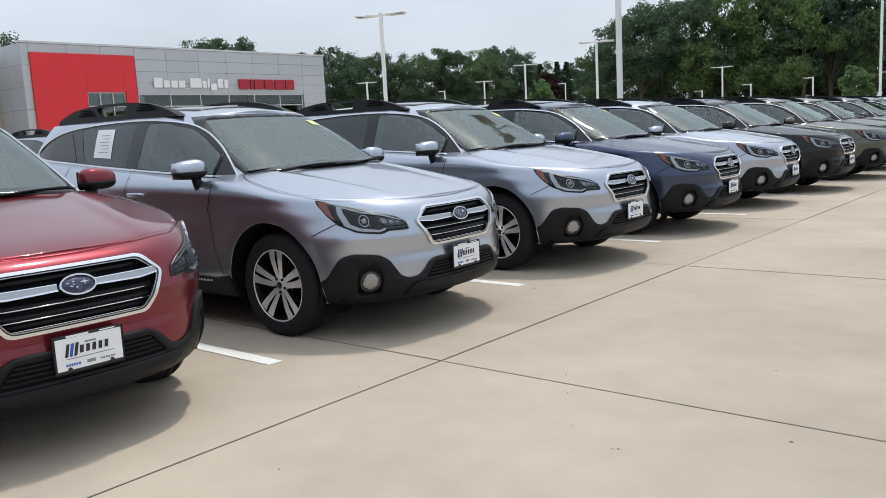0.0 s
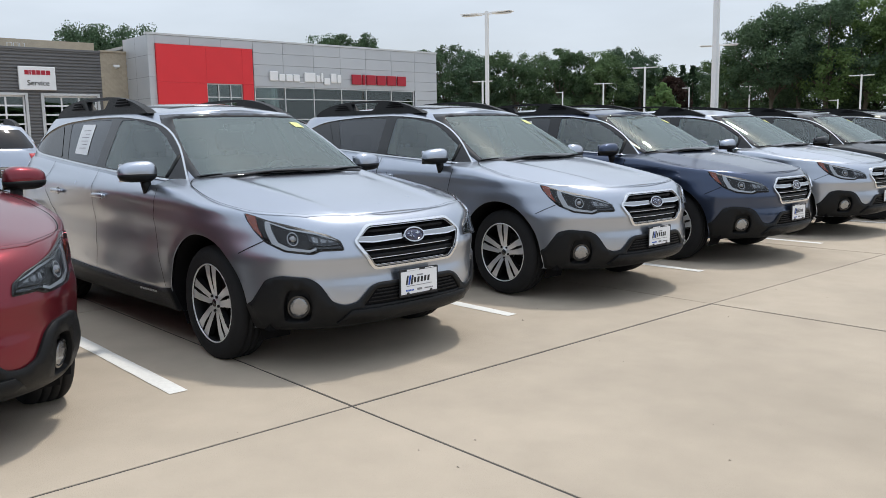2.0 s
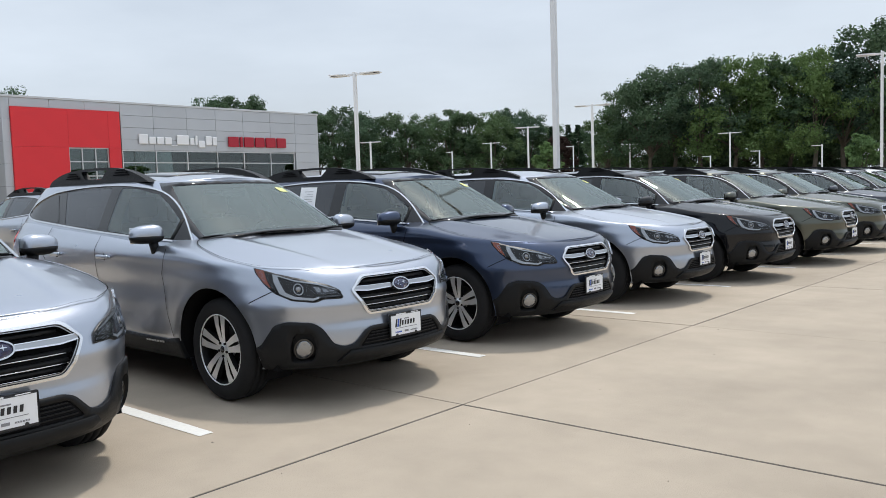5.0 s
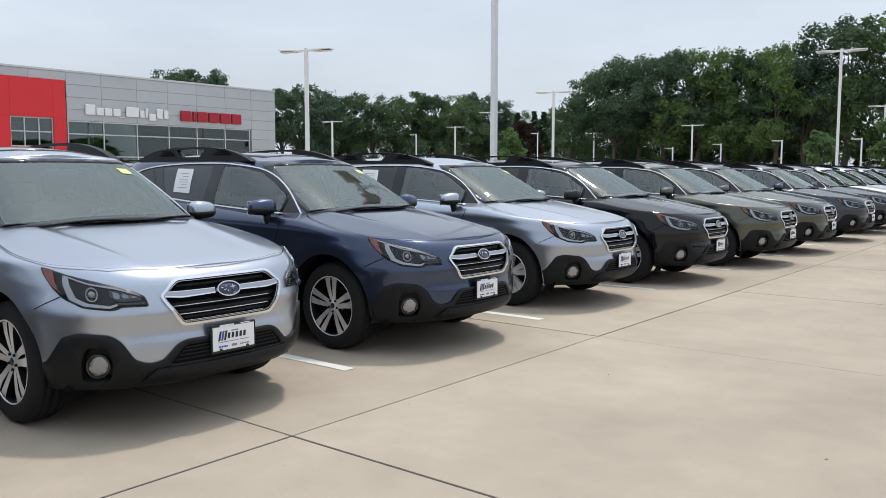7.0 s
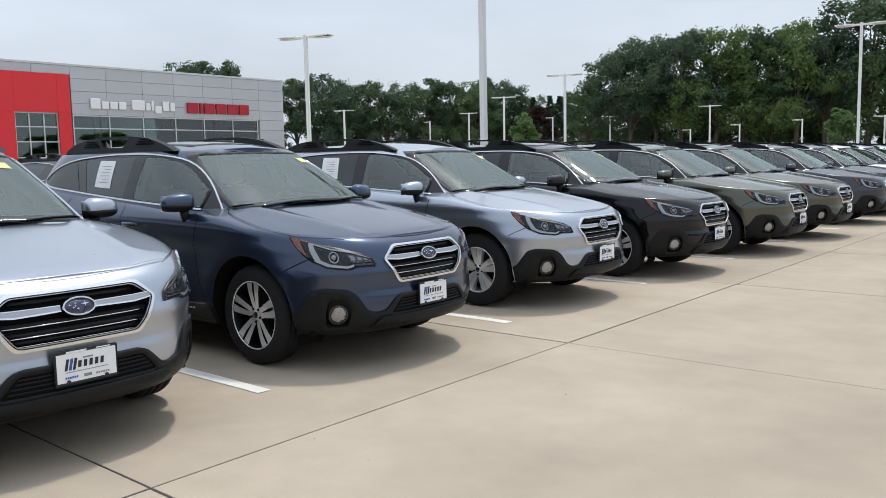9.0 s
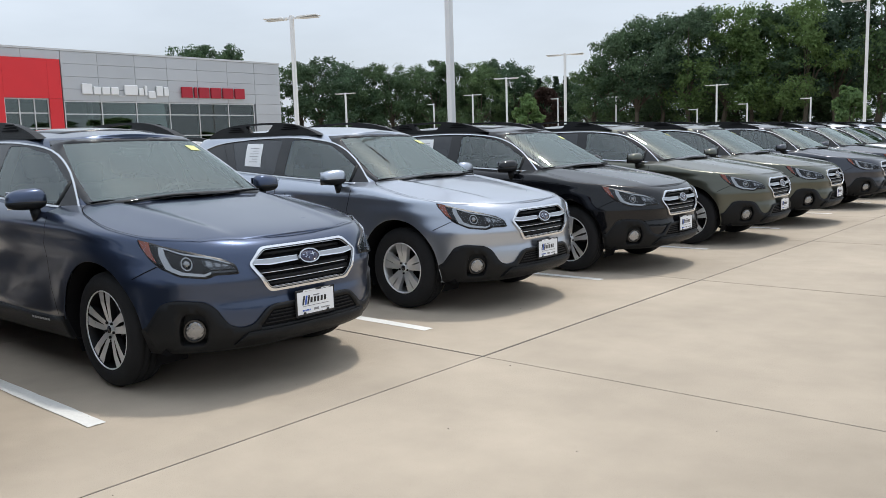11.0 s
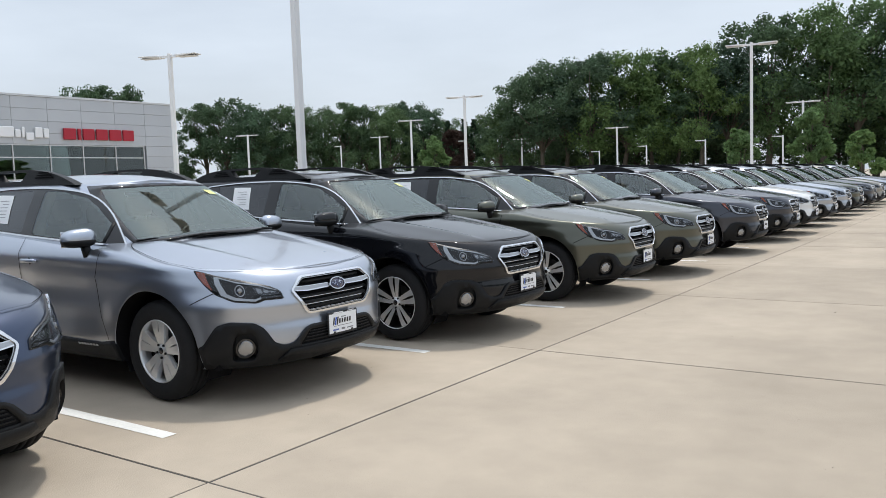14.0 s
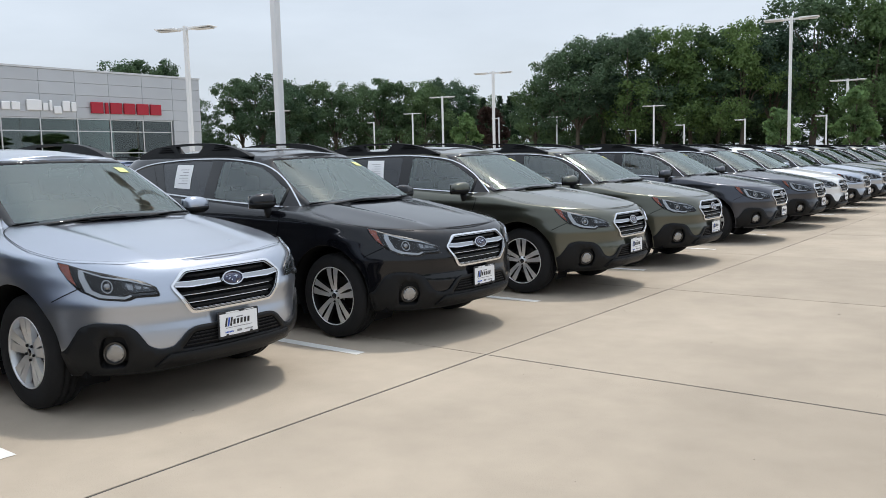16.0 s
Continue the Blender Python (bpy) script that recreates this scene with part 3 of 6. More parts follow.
def glazing(parent, y0, y1, cols, rows, x, door=None, deep=0.12):
    """Mullions and panes in the plane x."""
    for y in cols:
        part("mullion", box(x - deep, x + 0.02, y - 0.035, y + 0.035, rows[0], rows[-1]), M["mullion"], parent)
    for k, z in enumerate(rows):
        part("transom", box(x - deep, x + 0.018, y0, y1, z - 0.035, z + 0.035), M["mullion"], parent)
    for a, b in zip(cols, cols[1:]):
        for c, d in zip(rows, rows[1:]):
            pn = part("pane", box(x - 0.075, x - 0.05, a + 0.03, b - 0.03, c + 0.03, d - 0.03), M["shop_glass"], parent)


glazing(showroom, G0, G1, [31.8, 34.3, 36.8, 39.35, 41.75, 44.3, 46.65], [0.28, 1.4, 2.62, 4.1, GT - 0.02], FX - 0.02)
glazing(showroom, D0, D1, [D0 + 0.04, 28.95, 29.87, D1 - 0.04], [2.2, 3.2, 4.15, DT - 0.04], FX + 0.02)
part("entrance_door", box(FX - 0.1, FX - 0.04, 28.95, 29.87, 0.03, 2.14, 0.01), M["shop_glass"], showroom, "glazed entrance door")
for a in (28.95, 29.38, 29.83):
    part("door_stile", box(FX - 0.12, FX - 0.02, a, a + 0.06, 0.03, 2.16), M["mullion"], showroom)

# name sign: separate raised letters drawn as plain blocks of their size and colour
sign_a = thing("facade_sign", "raised white letter blocks on the silver facade", "sign", m=pose(0, -0.18, 0))
widths_a = [0.70, 0.52, 0.55, 0.54, 0.30, 0.98, 0.36, 0.20, 0.54, 0.52, 0.36]
y = 32.98
for k, wdt in enumerate(widths_a):
    tall = 0.70 if k in (0, 5, 7, 9) else 0.64 if k == 10 else 0.52
    if k == 4:
        part("underline_bar", box(FX + 0.03, FX + 0.09, y - 0.1, y + wdt + 0.1, 5.32, 5.36), M["sign_white"], sign_a)
        y += wdt + 0.04
        continue
    z0 = 5.40 if k != 8 else 5.22
    part("letter_block", box(FX + 0.03, FX + 0.16, y, y + wdt, z0, z0 + tall, 0.06, 3), M["sign_white"], sign_a)
    y += wdt + 0.075
sign_b = thing("facade_sign", "raised dark red letter blocks on the silver facade", "sign", m=pose(0, -0.18, 0))
y = 40.3
for wdt in (0.88, 0.22, 0.86, 0.86, 0.92, 0.88):
    part("letter_block", box(FX + 0.03, FX + 0.2, y, y + wdt, 5.33, 6.1, 0.03, 2), M["sign_red"], sign_b)
    y += wdt + 0.165

# ---------------------------------------------------------------- service wing
SX = -56.6
wing = thing("service_wing", "low service building with grey ribbed siding and glazed garage doors", "building", m=pose(0, -0.18, 0))
DOORS = [(9.75, 13.05), (14.1, 17.4), (18.5, 21.9)]
SY1 = 22.3
wall_with_holes("wall", -6, SY1, 0, 7.1, SX - 0.1, 0.25, [(a, b, 0, 4.22) for a, b in DOORS], M["siding"], wing, "dark grey wall behind the ribs")
bm = bmesh.new()
for r in range(34):
    z = 0.15 + r * 0.207
    spans = [(-6, SY1)] if z > 4.25 else list(zip([-6] + [b for _, b in DOORS], [a for a, _ in DOORS] + [SY1]))
    for a, b in spans:
        add_box(bm, SX - 0.1, SX - 0.02, a + 0.02, b - 0.02, z, z + 0.13, 0.02, 1)
part("ribbed_siding", bm, M["siding"], wing)
part("roof_edge", box(SX - 0.5, SX + 0.06, -6, SY1, 7.1, 7.25, 0.01), M["siding"], wing)
part("flat_roof", box(SX - 25, SX - 0.3, -6, SY1 + 2, 6.9, 7.0), M["roof_mat"], wing)
part("back_wall", box(SX - 25, SX - 24.7, -6, SY1 + 2, 0, 7.0), M["siding"], wing)
part("side_wall", box(SX - 25, SX - 0.36, -6, -5.75, 0, 7.0), M["siding"], wing)
part("inner_wall", box(SX - 7, SX - 6.8, -5.5, SY1, 0, 6.8), M["room"], wing, "dim workshop wall")
for a, b in DOORS:
    door = part("garage_door", box(SX - 0.27, SX - 0.22, a, b, 0.0, 0.12), M["mullion"], wing, "sectional garage door with glazed panels")
    for z in np.linspace(0.06, 4.17, 8):
        part("rail", box(SX - 0.3, SX - 0.2, a, b, z - 0.05, z + 0.05), M["sign_white"], door)
    for q in np.linspace(a + 0.05, b - 0.05, 4):
        part("stile", box(SX - 0.305, SX - 0.195, q - 0.05, q + 0.05, 0.02, 4.2), M["sign_white"], door)
    for z0, z1 in zip(np.linspace(0.06, 4.17, 8), np.linspace(0.06, 4.17, 8)[1:]):
        part("pane", box(SX - 0.265, SX - 0.245, a + 0.1, b - 0.1, z0 + 0.05, z1 - 0.05), M["shop_glass"], door)
    part("door_frame", box(SX - 0.1, SX + 0.04, a - 0.16, a, 0, 4.38, 0.01), M["mullion"], wing)
    part("door_frame", box(SX - 0.1, SX + 0.04, b, b + 0.16, 0, 4.38, 0.01), M["mullion"], wing)
    part("door_frame", box(SX - 0.1, SX + 0.045, a, b, 4.22, 4.38, 0.01), M["mullion"], wing)
# masonry link between wing and showroom, with courses of blocks
link = thing("masonry_tower", "tan split-face block wall between showroom and service wing", "wall", m=pose(0, -0.18, 0))
part("core", box(SX - 9, SX - 0.088, SY1, 24.05, 0, 7.2), M["masonry"], link)
part("high_core", box(SX - 24, SX - 6.0, 14.5, FY0 - 0.05, 7.0, 8.4), M["masonry"], link, "tan upper wall set back")
part("coping", box(SX - 9, SX + 0.02, SY1, 24.05, 7.2, 7.3), M["masonry"], link)
bk = box(-0.054, 0, -0.198, 0.198, -0.098, 0.098, 0.004, 1)
bk_me = bpy.data.meshes.new("block")
bk.to_mesh(bk_me); bk.free(); bk_me.materials.append(M["masonry"])
for r in range(36):
    for c in range(5):
        yb = SY1 + 0.2 + c * 0.4 + (0.2 if r % 2 else 0)
        if yb < 24.0:
            p = part("block", bk_me, None, link)
            p.matrix_basis = pose(SX - 0.08, yb, 0.1 + r * 0.2)
wall_light = thing("wall_light", "small white wall light on the tan block wall", "wall light", m=pose(SX - 0.08, 23.12, 6.25))
part("housing", box(0, 0.22, -0.2, 0.2, -0.05, 0.12, 0.03), M["sign_white"], wall_light)
part("bracket", box(0, 0.1, -0.08, 0.08, -0.12, -0.04), M["mullion"], wall_light)
board = thing("service_sign", "white lightbox sign with the word Service on ribbed siding", "sign", m=pose(SX, 18.02, 5.3))
part("lightbox", box(0, 0.22, -1.13, 1.08, -0.74, 0.74, 0.04), M["sign_white"], board)
for k, (a, b) in enumerate(((-0.78, -0.53), (-0.49, -0.40), (-0.36, -0.12), (-0.08, 0.16), (0.20, 0.46), (0.50, 0.75))):
    part("letter_bar", box(0.222, 0.24, a, b, 0.22, 0.50), M["sign_red"], board, "red letter bar")
txt = bpy.data.curves.new("word", "FONT")
txt.body, txt.size, txt.align_x, txt.extrude, txt.offset = "Service", 0.46, "CENTER", 0.008, 0.004
word = new("word", txt)
word.data.materials.append(M["ink"])
word.parent = board
word.matrix_basis = pose(0.232, 0.0, -0.45, 90, 0, 90)
tagged(word, "black lettering")
ladder = thing("roof_ladder", "thin grey roof access ladder rail above the wing", "ladder", m=pose(SX - 5, 18.22, 7.0))
for yy in (-0.5, -0.1, 0.3):
    part("hoop", mesh_of("hoop", *tube([(0, yy, 0), (0, yy, 1.0), (0, yy + 0.3, 1.0), (0, yy + 0.3, 0)], 0.03, 6), M["mullion"]), None, ladder)

# ---------------------------------------------------------------- area lights on poles
def area_light(x, y, h, heads=2, turn=0.0, r=0.1, size=1.0, base=True):
    t = thing("street_lamp", "white square steel pole with flat twin lamp heads" if heads == 2 else "white steel pole with a single flat lamp head", "street lamp", "lot lights", pose(x, y, 0, 0, 0, turn))
    bm = bmesh.new()
    add_box(bm, -r, r, -r, r, 0.0 if not base else 0.75, h, 0.012, 2)
    part("pole", bm, M["pole"], t)
    if base:
        bm = cyl((0, 0, 0), (0, 0, 0.75), 0.3, 0.3, 24)
        part("concrete_base", bm, M["ground"], t, "round concrete footing")
        part("base_plate", box(-0.2, 0.2, -0.2, 0.2, 0.75, 0.79, 0.005), M["pole"], t)
    for s in ((-1, 1) if heads == 2 else (1,)):
        arm = part("arm", box(*sorted((s * r, s * (r + 0.5 * size))), -0.045, 0.045, h - 0.17, h - 0.07, 0.01), M["pole"], t)
        bm = bmesh.new()
        a, b = r + 0.28 * size, r + 1.25 * size
        add_box(bm, *sorted((s * a, s * b)), -0.26 * size, 0.26 * size, -0.05, 0.05, 0.03, 2)
        for v in bm.verts:                                     # thinner towards the tip
            f = (abs(v.co.x) - a) / (b - a)
            v.co.z = v.co.z * (1 - 0.55 * f) + h - 0.12 + 0.03 * f
        head = part("lamp_head", bm, M["pole"], t, smooth=False)
        part("lens", box(*sorted((s * (a + 0.15), s * (b - 0.06))), -0.2 * size, 0.2 * size, h - 0.175, h - 0.16, 0.004), M["lamp_glass"], head)
    return t


LAMPS = [(-9.21, 18.48, 8.2, 2, 0.056, 0), (-28.26, 30.47, 7.22, 2, 0.078, 20), (-31.3, 57.4, 7.56, 2, 0.085, 20), (-52.8, 79.7, 8.35, 2, 0.095, 25),
         (-11.2, 55.2, 8.48, 2, 0.075, 10), (-75.2, 76.7, 8.03, 2, 0.095, 20), (-74.1, 100.5, 8.37, 2, 0.095, 20), (-38.3, 101.4, 7.38, 2, 0.095, 15),
         (-60.1, 117.1, 7.66, 2, 0.095, 15), (-14.0, 83.1, 7.32, 2, 0.095, 10)]
for x, y, h, n, r, a in LAMPS:
    area_light(x, y, h, n, a, r, 1.0, base=(x > -20))
for x, y, h in ((-67.0, 112.0, 7.68), (-84.7, 104.0, 7.68), (-43.8, 108.6, 4.9), (-36.6, 106.5, 5.2), (-27.3, 99.8, 5.2), (-19.2, 99.8, 5.2)):
    area_light(x, y, h, 1, 195, 0.08, 0.8, base=False)

# ---------------------------------------------------------------- trees
def leaf_cloud(rng, centres, radii, per, size, squash=0.75):
    """Small folded leaf sprays scattered over the outsides of clumps."""
    n = len(centres) * per
    c = np.repeat(centres, per, 0)
    r = np.repeat(radii, per)
    d = rng.normal(size=(n, 3))
    d /= np.linalg.norm(d, axis=1)[:, None]
    d[:, 2] *= squash
    pos = c + d * (r * rng.uniform(0.35, 1.10, n))[:, None]
    nrm = d + rng.normal(size=(n, 3)) * 0.6 + (0, 0, 0.35)
    nrm /= np.linalg.norm(nrm, axis=1)[:, None]
    t = np.cross(nrm, rng.normal(size=(n, 3)))
    t /= np.linalg.norm(t, axis=1)[:, None]
    b = np.cross(nrm, t)
    s = (size * rng.uniform(0.55, 1.3, n))[:, None]
    # a kite folded along its rib
    v = np.stack([pos - t * s, pos + b * s * 0.55 + nrm * s * 0.18, pos + t * s, pos - b * s * 0.55 + nrm * s * 0.18], 1).reshape(-1, 3)
    f = np.arange(n * 4).reshape(-1, 4)
    f = np.concatenate([f[:, [0, 1, 2]], f[:, [0, 2, 3]]])
    return v, f


def broad_tree(seed, height, spread, leaf, lift=0.22, lobes=9, per=58, size=0.225, dense=1.0):
    """Trunk, limbs and an uneven crown of clumps."""
    rng = np.random.default_rng(seed)
    t = thing("tree", "", "tree")
    trunk_top = height * 0.55
    pts = [(0, 0, -0.1)]
    for k in range(1, 7):
        pts.append((rng.normal(0, 0.02) * height * k / 6, rng.normal(0, 0.02) * height * k / 6, trunk_top * k / 6))
    rad = np.linspace(0.022, 0.008, 7) * height
    pieces = [tube(pts, rad, 9)]
    tips, trad = [], []
    for k in range(lobes):
        a = 2.4 * k + rng.uniform(-0.4, 0.4)
        z0 = height * rng.uniform(lift, 0.5)
        hgt = height * (lift + 0.14 + (0.80 - lift) * ((k + 0.5) / lobes)) * rng.uniform(0.92, 1.05)
        out = spread * (0.70 - 0.40 * ((k + 0.5) / lobes) ** 1.5) * rng.uniform(0.75, 1.15)
        tip = np.array([math.cos(a) * out, math.sin(a) * out, hgt])
        mid = np.array([math.cos(a) * out * 0.45, math.sin(a) * out * 0.45, (z0 + hgt) / 2 + 0.03 * height])
        start = np.array(pts[3]) * (1 - 0.3) + np.array([0, 0, z0]) * 0.3
        pieces.append(tube([start, mid, tip], np.array([0.008, 0.005, 0.002]) * height, 6))
        tips.append(tip)
        trad.append(spread * rng.uniform(0.30, 0.44))
    tips.append(np.array([0, 0, height * 0.88]))
    trad.append(spread * 0.34)
    part("trunk", mesh_of("trunk", *joined(*pieces), M["bark"], True), None, t, "grey-brown trunk and limbs")
    cs, rs = [], []
    for c, r in zip(tips, trad):
        m_ = int(17 * dense)
        d = rng.normal(size=(m_, 3))
        d /= np.linalg.norm(d, axis=1)[:, None]
        d[:, 2] = d[:, 2] * 0.8 + 0.1
        cs.append(c + d * r * rng.uniform(0.55, 1.0, m_)[:, None])
        rs.append(r * rng.uniform(0.30, 0.50, m_))
    cs, rs = np.concatenate(cs), np.concatenate(rs)
    v, f = leaf_cloud(rng, cs, rs, per, size)
    part("crown", mesh_of("crown", v, f, leaf), None, t, "dense green leaf crown with gaps")
    return t


def spruce(seed, height, leaf):
    rng = np.random.default_rng(seed)
    t = thing("tree", "", "tree")
    part("trunk", mesh_of("trunk", *tube([(0, 0, -0.1), (0, 0, height * 0.5), (0, 0, height * 0.97)], [0.012 * height, 0.008 * height, 0.002 * height], 8), M["bark"], True), None, t)
    cs, rs = [], []
    for k in range(46):
        f = (k + 0.5) / 46
        z = height * (0.08 + 0.9 * f)
        r = height * 0.24 * (1 - f) + 0.15
        for q in range(max(2, int(6 * (1 - f)) + 2)):
            a = rng.uniform(0, 6.283)
            e = rng.uniform(0.4, 1.0)
            cs.append((math.cos(a) * r * e, math.sin(a) * r * e, z - 0.12 * r * e))
            rs.append(0.35 + 0.25 * (1 - f))
    v, f = leaf_cloud(rng, np.array(cs), np.array(rs), 14, 0.28, 0.4)
    part("crown", mesh_of("crown", v, f, leaf), None, t, "dark needle crown")
    return t


KINDS = [broad_tree(11, 18, 7.2, M["leaf_dark"]), broad_tree(12, 18, 6.6, M["leaf_mid"], lobes=10), broad_tree(13, 18, 8.0, M["leaf_dark"], lobes=11),
         broad_tree(14, 18, 6.2, M["leaf_mid"], lift=0.12), broad_tree(15, 18, 7.0, M["leaf_dark"], lift=0.3, lobes=12, dense=0.6), broad_tree(16, 18, 7.4, M["leaf_mid"], lift=0.08, lobes=12), broad_tree(17, 18, 7.6, M["leaf_yellow"], lift=0.16, lobes=11)]
TREE_LABELS = ["tall broadleaf tree with a dense dark green crown", "broadleaf tree with a mid-green rounded crown", "wide dark green oak-like tree in the tree line",
               "bushy mid-green tree leafed nearly to the ground", "tall dark tree with an open, gappy crown", "low-branched green tree at the lot's edge", "broad yellow-green tree in full leaf"]
for k_, l_ in zip(KINDS, TREE_LABELS):
    tagged(k_, l_, "tree", "tree line")
used = [False] * len(KINDS)


def plant(kind, x, y, height, turn, wide=1.0):
    s = height / 18.0
    m = pose(x, y, 0, 0, 0, turn) @ Matrix.Diagonal((s * wide, s * wide, s, 1))
    if not used[kind]:
        used[kind] = True
        KINDS[kind].matrix_basis = m
        return KINDS[kind]
    t = copy_thing(KINDS[kind], pose(0, 0, 0))
    t.matrix_basis = m
    return t


EYE0 = (0.4, 4.0)
def polar(az, d):
    return EYE0[0] - d * math.sin(radians(az)), EYE0[1] + d * math.cos(radians(az))


trng = random.Random(21)
# far wood: from behind the showroom round to the tall wood, in two ranks
FAR = [(58.0, 13.0), (55.5, 15.0), (52.5, 13.5), (49.7, 19.6), (48.4, 20.0), (46.7, 18.6), (45.0, 17.8), (43.4, 16.2), (41.9, 16.8), (40.5, 18.7), (39.0, 17.8), (37.5, 17.6), (36.3, 18.3), (35.0, 17.0), (33.8, 14.0), (31.2, 14.2), (30.2, 13.5)]
for k, (az, h) in enumerate(FAR):
    d = trng.uniform(176, 184)
    plant(k % 6, *polar(az, d), h + 0.4, trng.uniform(0, 360), 0.95 + 0.15 * trng.random())
    if k % 4 != 3:
        plant((3, 5)[k % 2], *polar(az - 0.9, d + trng.uniform(8, 16)), h * trng.uniform(0.6, 0.8), trng.uniform(0, 360), 1.35)
# tall wood
TALL = [(29.6, 12.5, 3), (28.3, 16.8, 0), (26.8, 18.0, 2), (25.2, 18.9, 4), (23.6, 18.6, 0), (21.4, 19.0, 6), (19.6, 18.8, 6), (18.0, 19.2, 1), (16.6, 19.0, 6), (14.9, 19.0, 2), (12.5, 23.2, 4), (9.4, 22.8, 6), (7.4, 22.5, 6), (5.2, 22.0, 1), (2.6, 22.0, 6), (0.0, 21.0, 2)]
for k, (az, h, kind) in enumerate(TALL):
    d = trng.uniform(128, 134)
    plant(kind, *polar(az, d), h + 0.3, trng.uniform(0, 360), 0.95 + 0.15 * trng.random())
    plant((3, 5)[k % 2], *polar(az - 0.8, d + trng.uniform(9, 16)), h * trng.uniform(0.55, 0.8), trng.uniform(0, 360), 1.4)
    if k % 2:
        plant(5, *polar(az + 0.7, d + trng.uniform(18, 26)), h * 0.42, trng.uniform(0, 360), 1.9)
# crowns above the buildings
for az, h, d in ((56.9, 18.9, 150), (55.6, 19.2, 150), (54.2, 18.2, 150), (73.3, 14.0, 110), (71.8, 15.0, 110), (70.2, 14.4, 112)):
    plant(int(az * 2) % 6, *polar(az, d), h + 0.3, az * 7, 0.9)
# young trees in the lot's islands
young = [broad_tree(31, 6.6, 2.1, M["leaf_light"], lift=0.2, lobes=7, per=40, size=0.2), broad_tree(32, 4.9, 1.6, M["leaf_light"], lift=0.16, lobes=7, per=40, size=0.18),
         broad_tree(33, 6.4, 1.7, M["leaf_light"], lift=0.10, lobes=12, per=30, size=0.19), broad_tree(34, 4.2, 1.3, M["leaf_light"], lift=0.16, lobes=7, per=40, size=0.17)]
young_labels = ["young light green tree beside the service lot", "young light green tree in a grass island", "wide light green tree with a pointed top", "small slim light green tree in a grass island"]
for t_, l_, xy in zip(young, young_labels, ((-57.1, 89.6), (-18.1, 79.5), (-12.6, 79.0), (-8.0, 71.6))):
    tagged(t_, l_, "tree", "young trees")
    t_.matrix_basis = pose(*xy, 0)
# unseen low wood behind the camera, added to darken the horizon in reflections
for k in range(18):
    far = copy_thing(young[2], pose(0, 0, 0))
    far.matrix_basis = pose(150 + 9 * math.sin(k * 2.3), -80 + 13.5 * k, 0, 0, 0, 47 * k) @ Matrix.Diagonal((3.4, 6.0, 1.8 + 0.2 * math.sin(k * 1.7), 1))
    tagged(far, "unseen green tree added behind the camera for reflections", "tree", "low wood")
red_tree = broad_tree(41, 11.6, 4.2, M["leaf_red"], lift=0.15, lobes=8, per=40, size=0.28)
tagged(red_tree, "dark purple-leaved ornamental tree", "tree")
red_tree.matrix_basis = pose(*polar(32.8, 165), 0)
fir = spruce(51, 14.5, M["leaf_spruce"])
tagged(fir, "dark pointed spruce beside the tree line", "tree", "spruces")
fir.matrix_basis = pose(*polar(32.3, 172), 0)
for az, d in ((31.6, 174), (33.4, 176)):
    copy_thing(fir, pose(*polar(az, d), 0, 0, 0, az * 40))

# ---------------------------------------------------------------- the wagon
def curve_of(points):
    """A smooth curve through (position, value) pairs."""
    xs, ys = np.array(points, float).T
    if xs[0] > xs[-1]:
        xs, ys = xs[::-1], ys[::-1]
    d = np.diff(ys) / np.diff(xs)
    m = np.r_[d[0], np.where(d[:-1] * d[1:] > 0, 2 * d[:-1] * d[1:] / (d[:-1] + d[1:] + 1e-12), 0), d[-1]]

    def f(x):
        x = np.clip(np.asarray(x, float), xs[0], xs[-1])
        i = np.clip(np.searchsorted(xs, x) - 1, 0, len(d) - 1)
        h = xs[i + 1] - xs[i]
        t = (x - xs[i]) / h
        return (2 * t**3 - 3 * t**2 + 1) * ys[i] + (t**3 - 2 * t**2 + t) * h * m[i] + (-2 * t**3 + 3 * t**2) * ys[i + 1] + (t**3 - t**2) * h * m[i + 1]
    return f


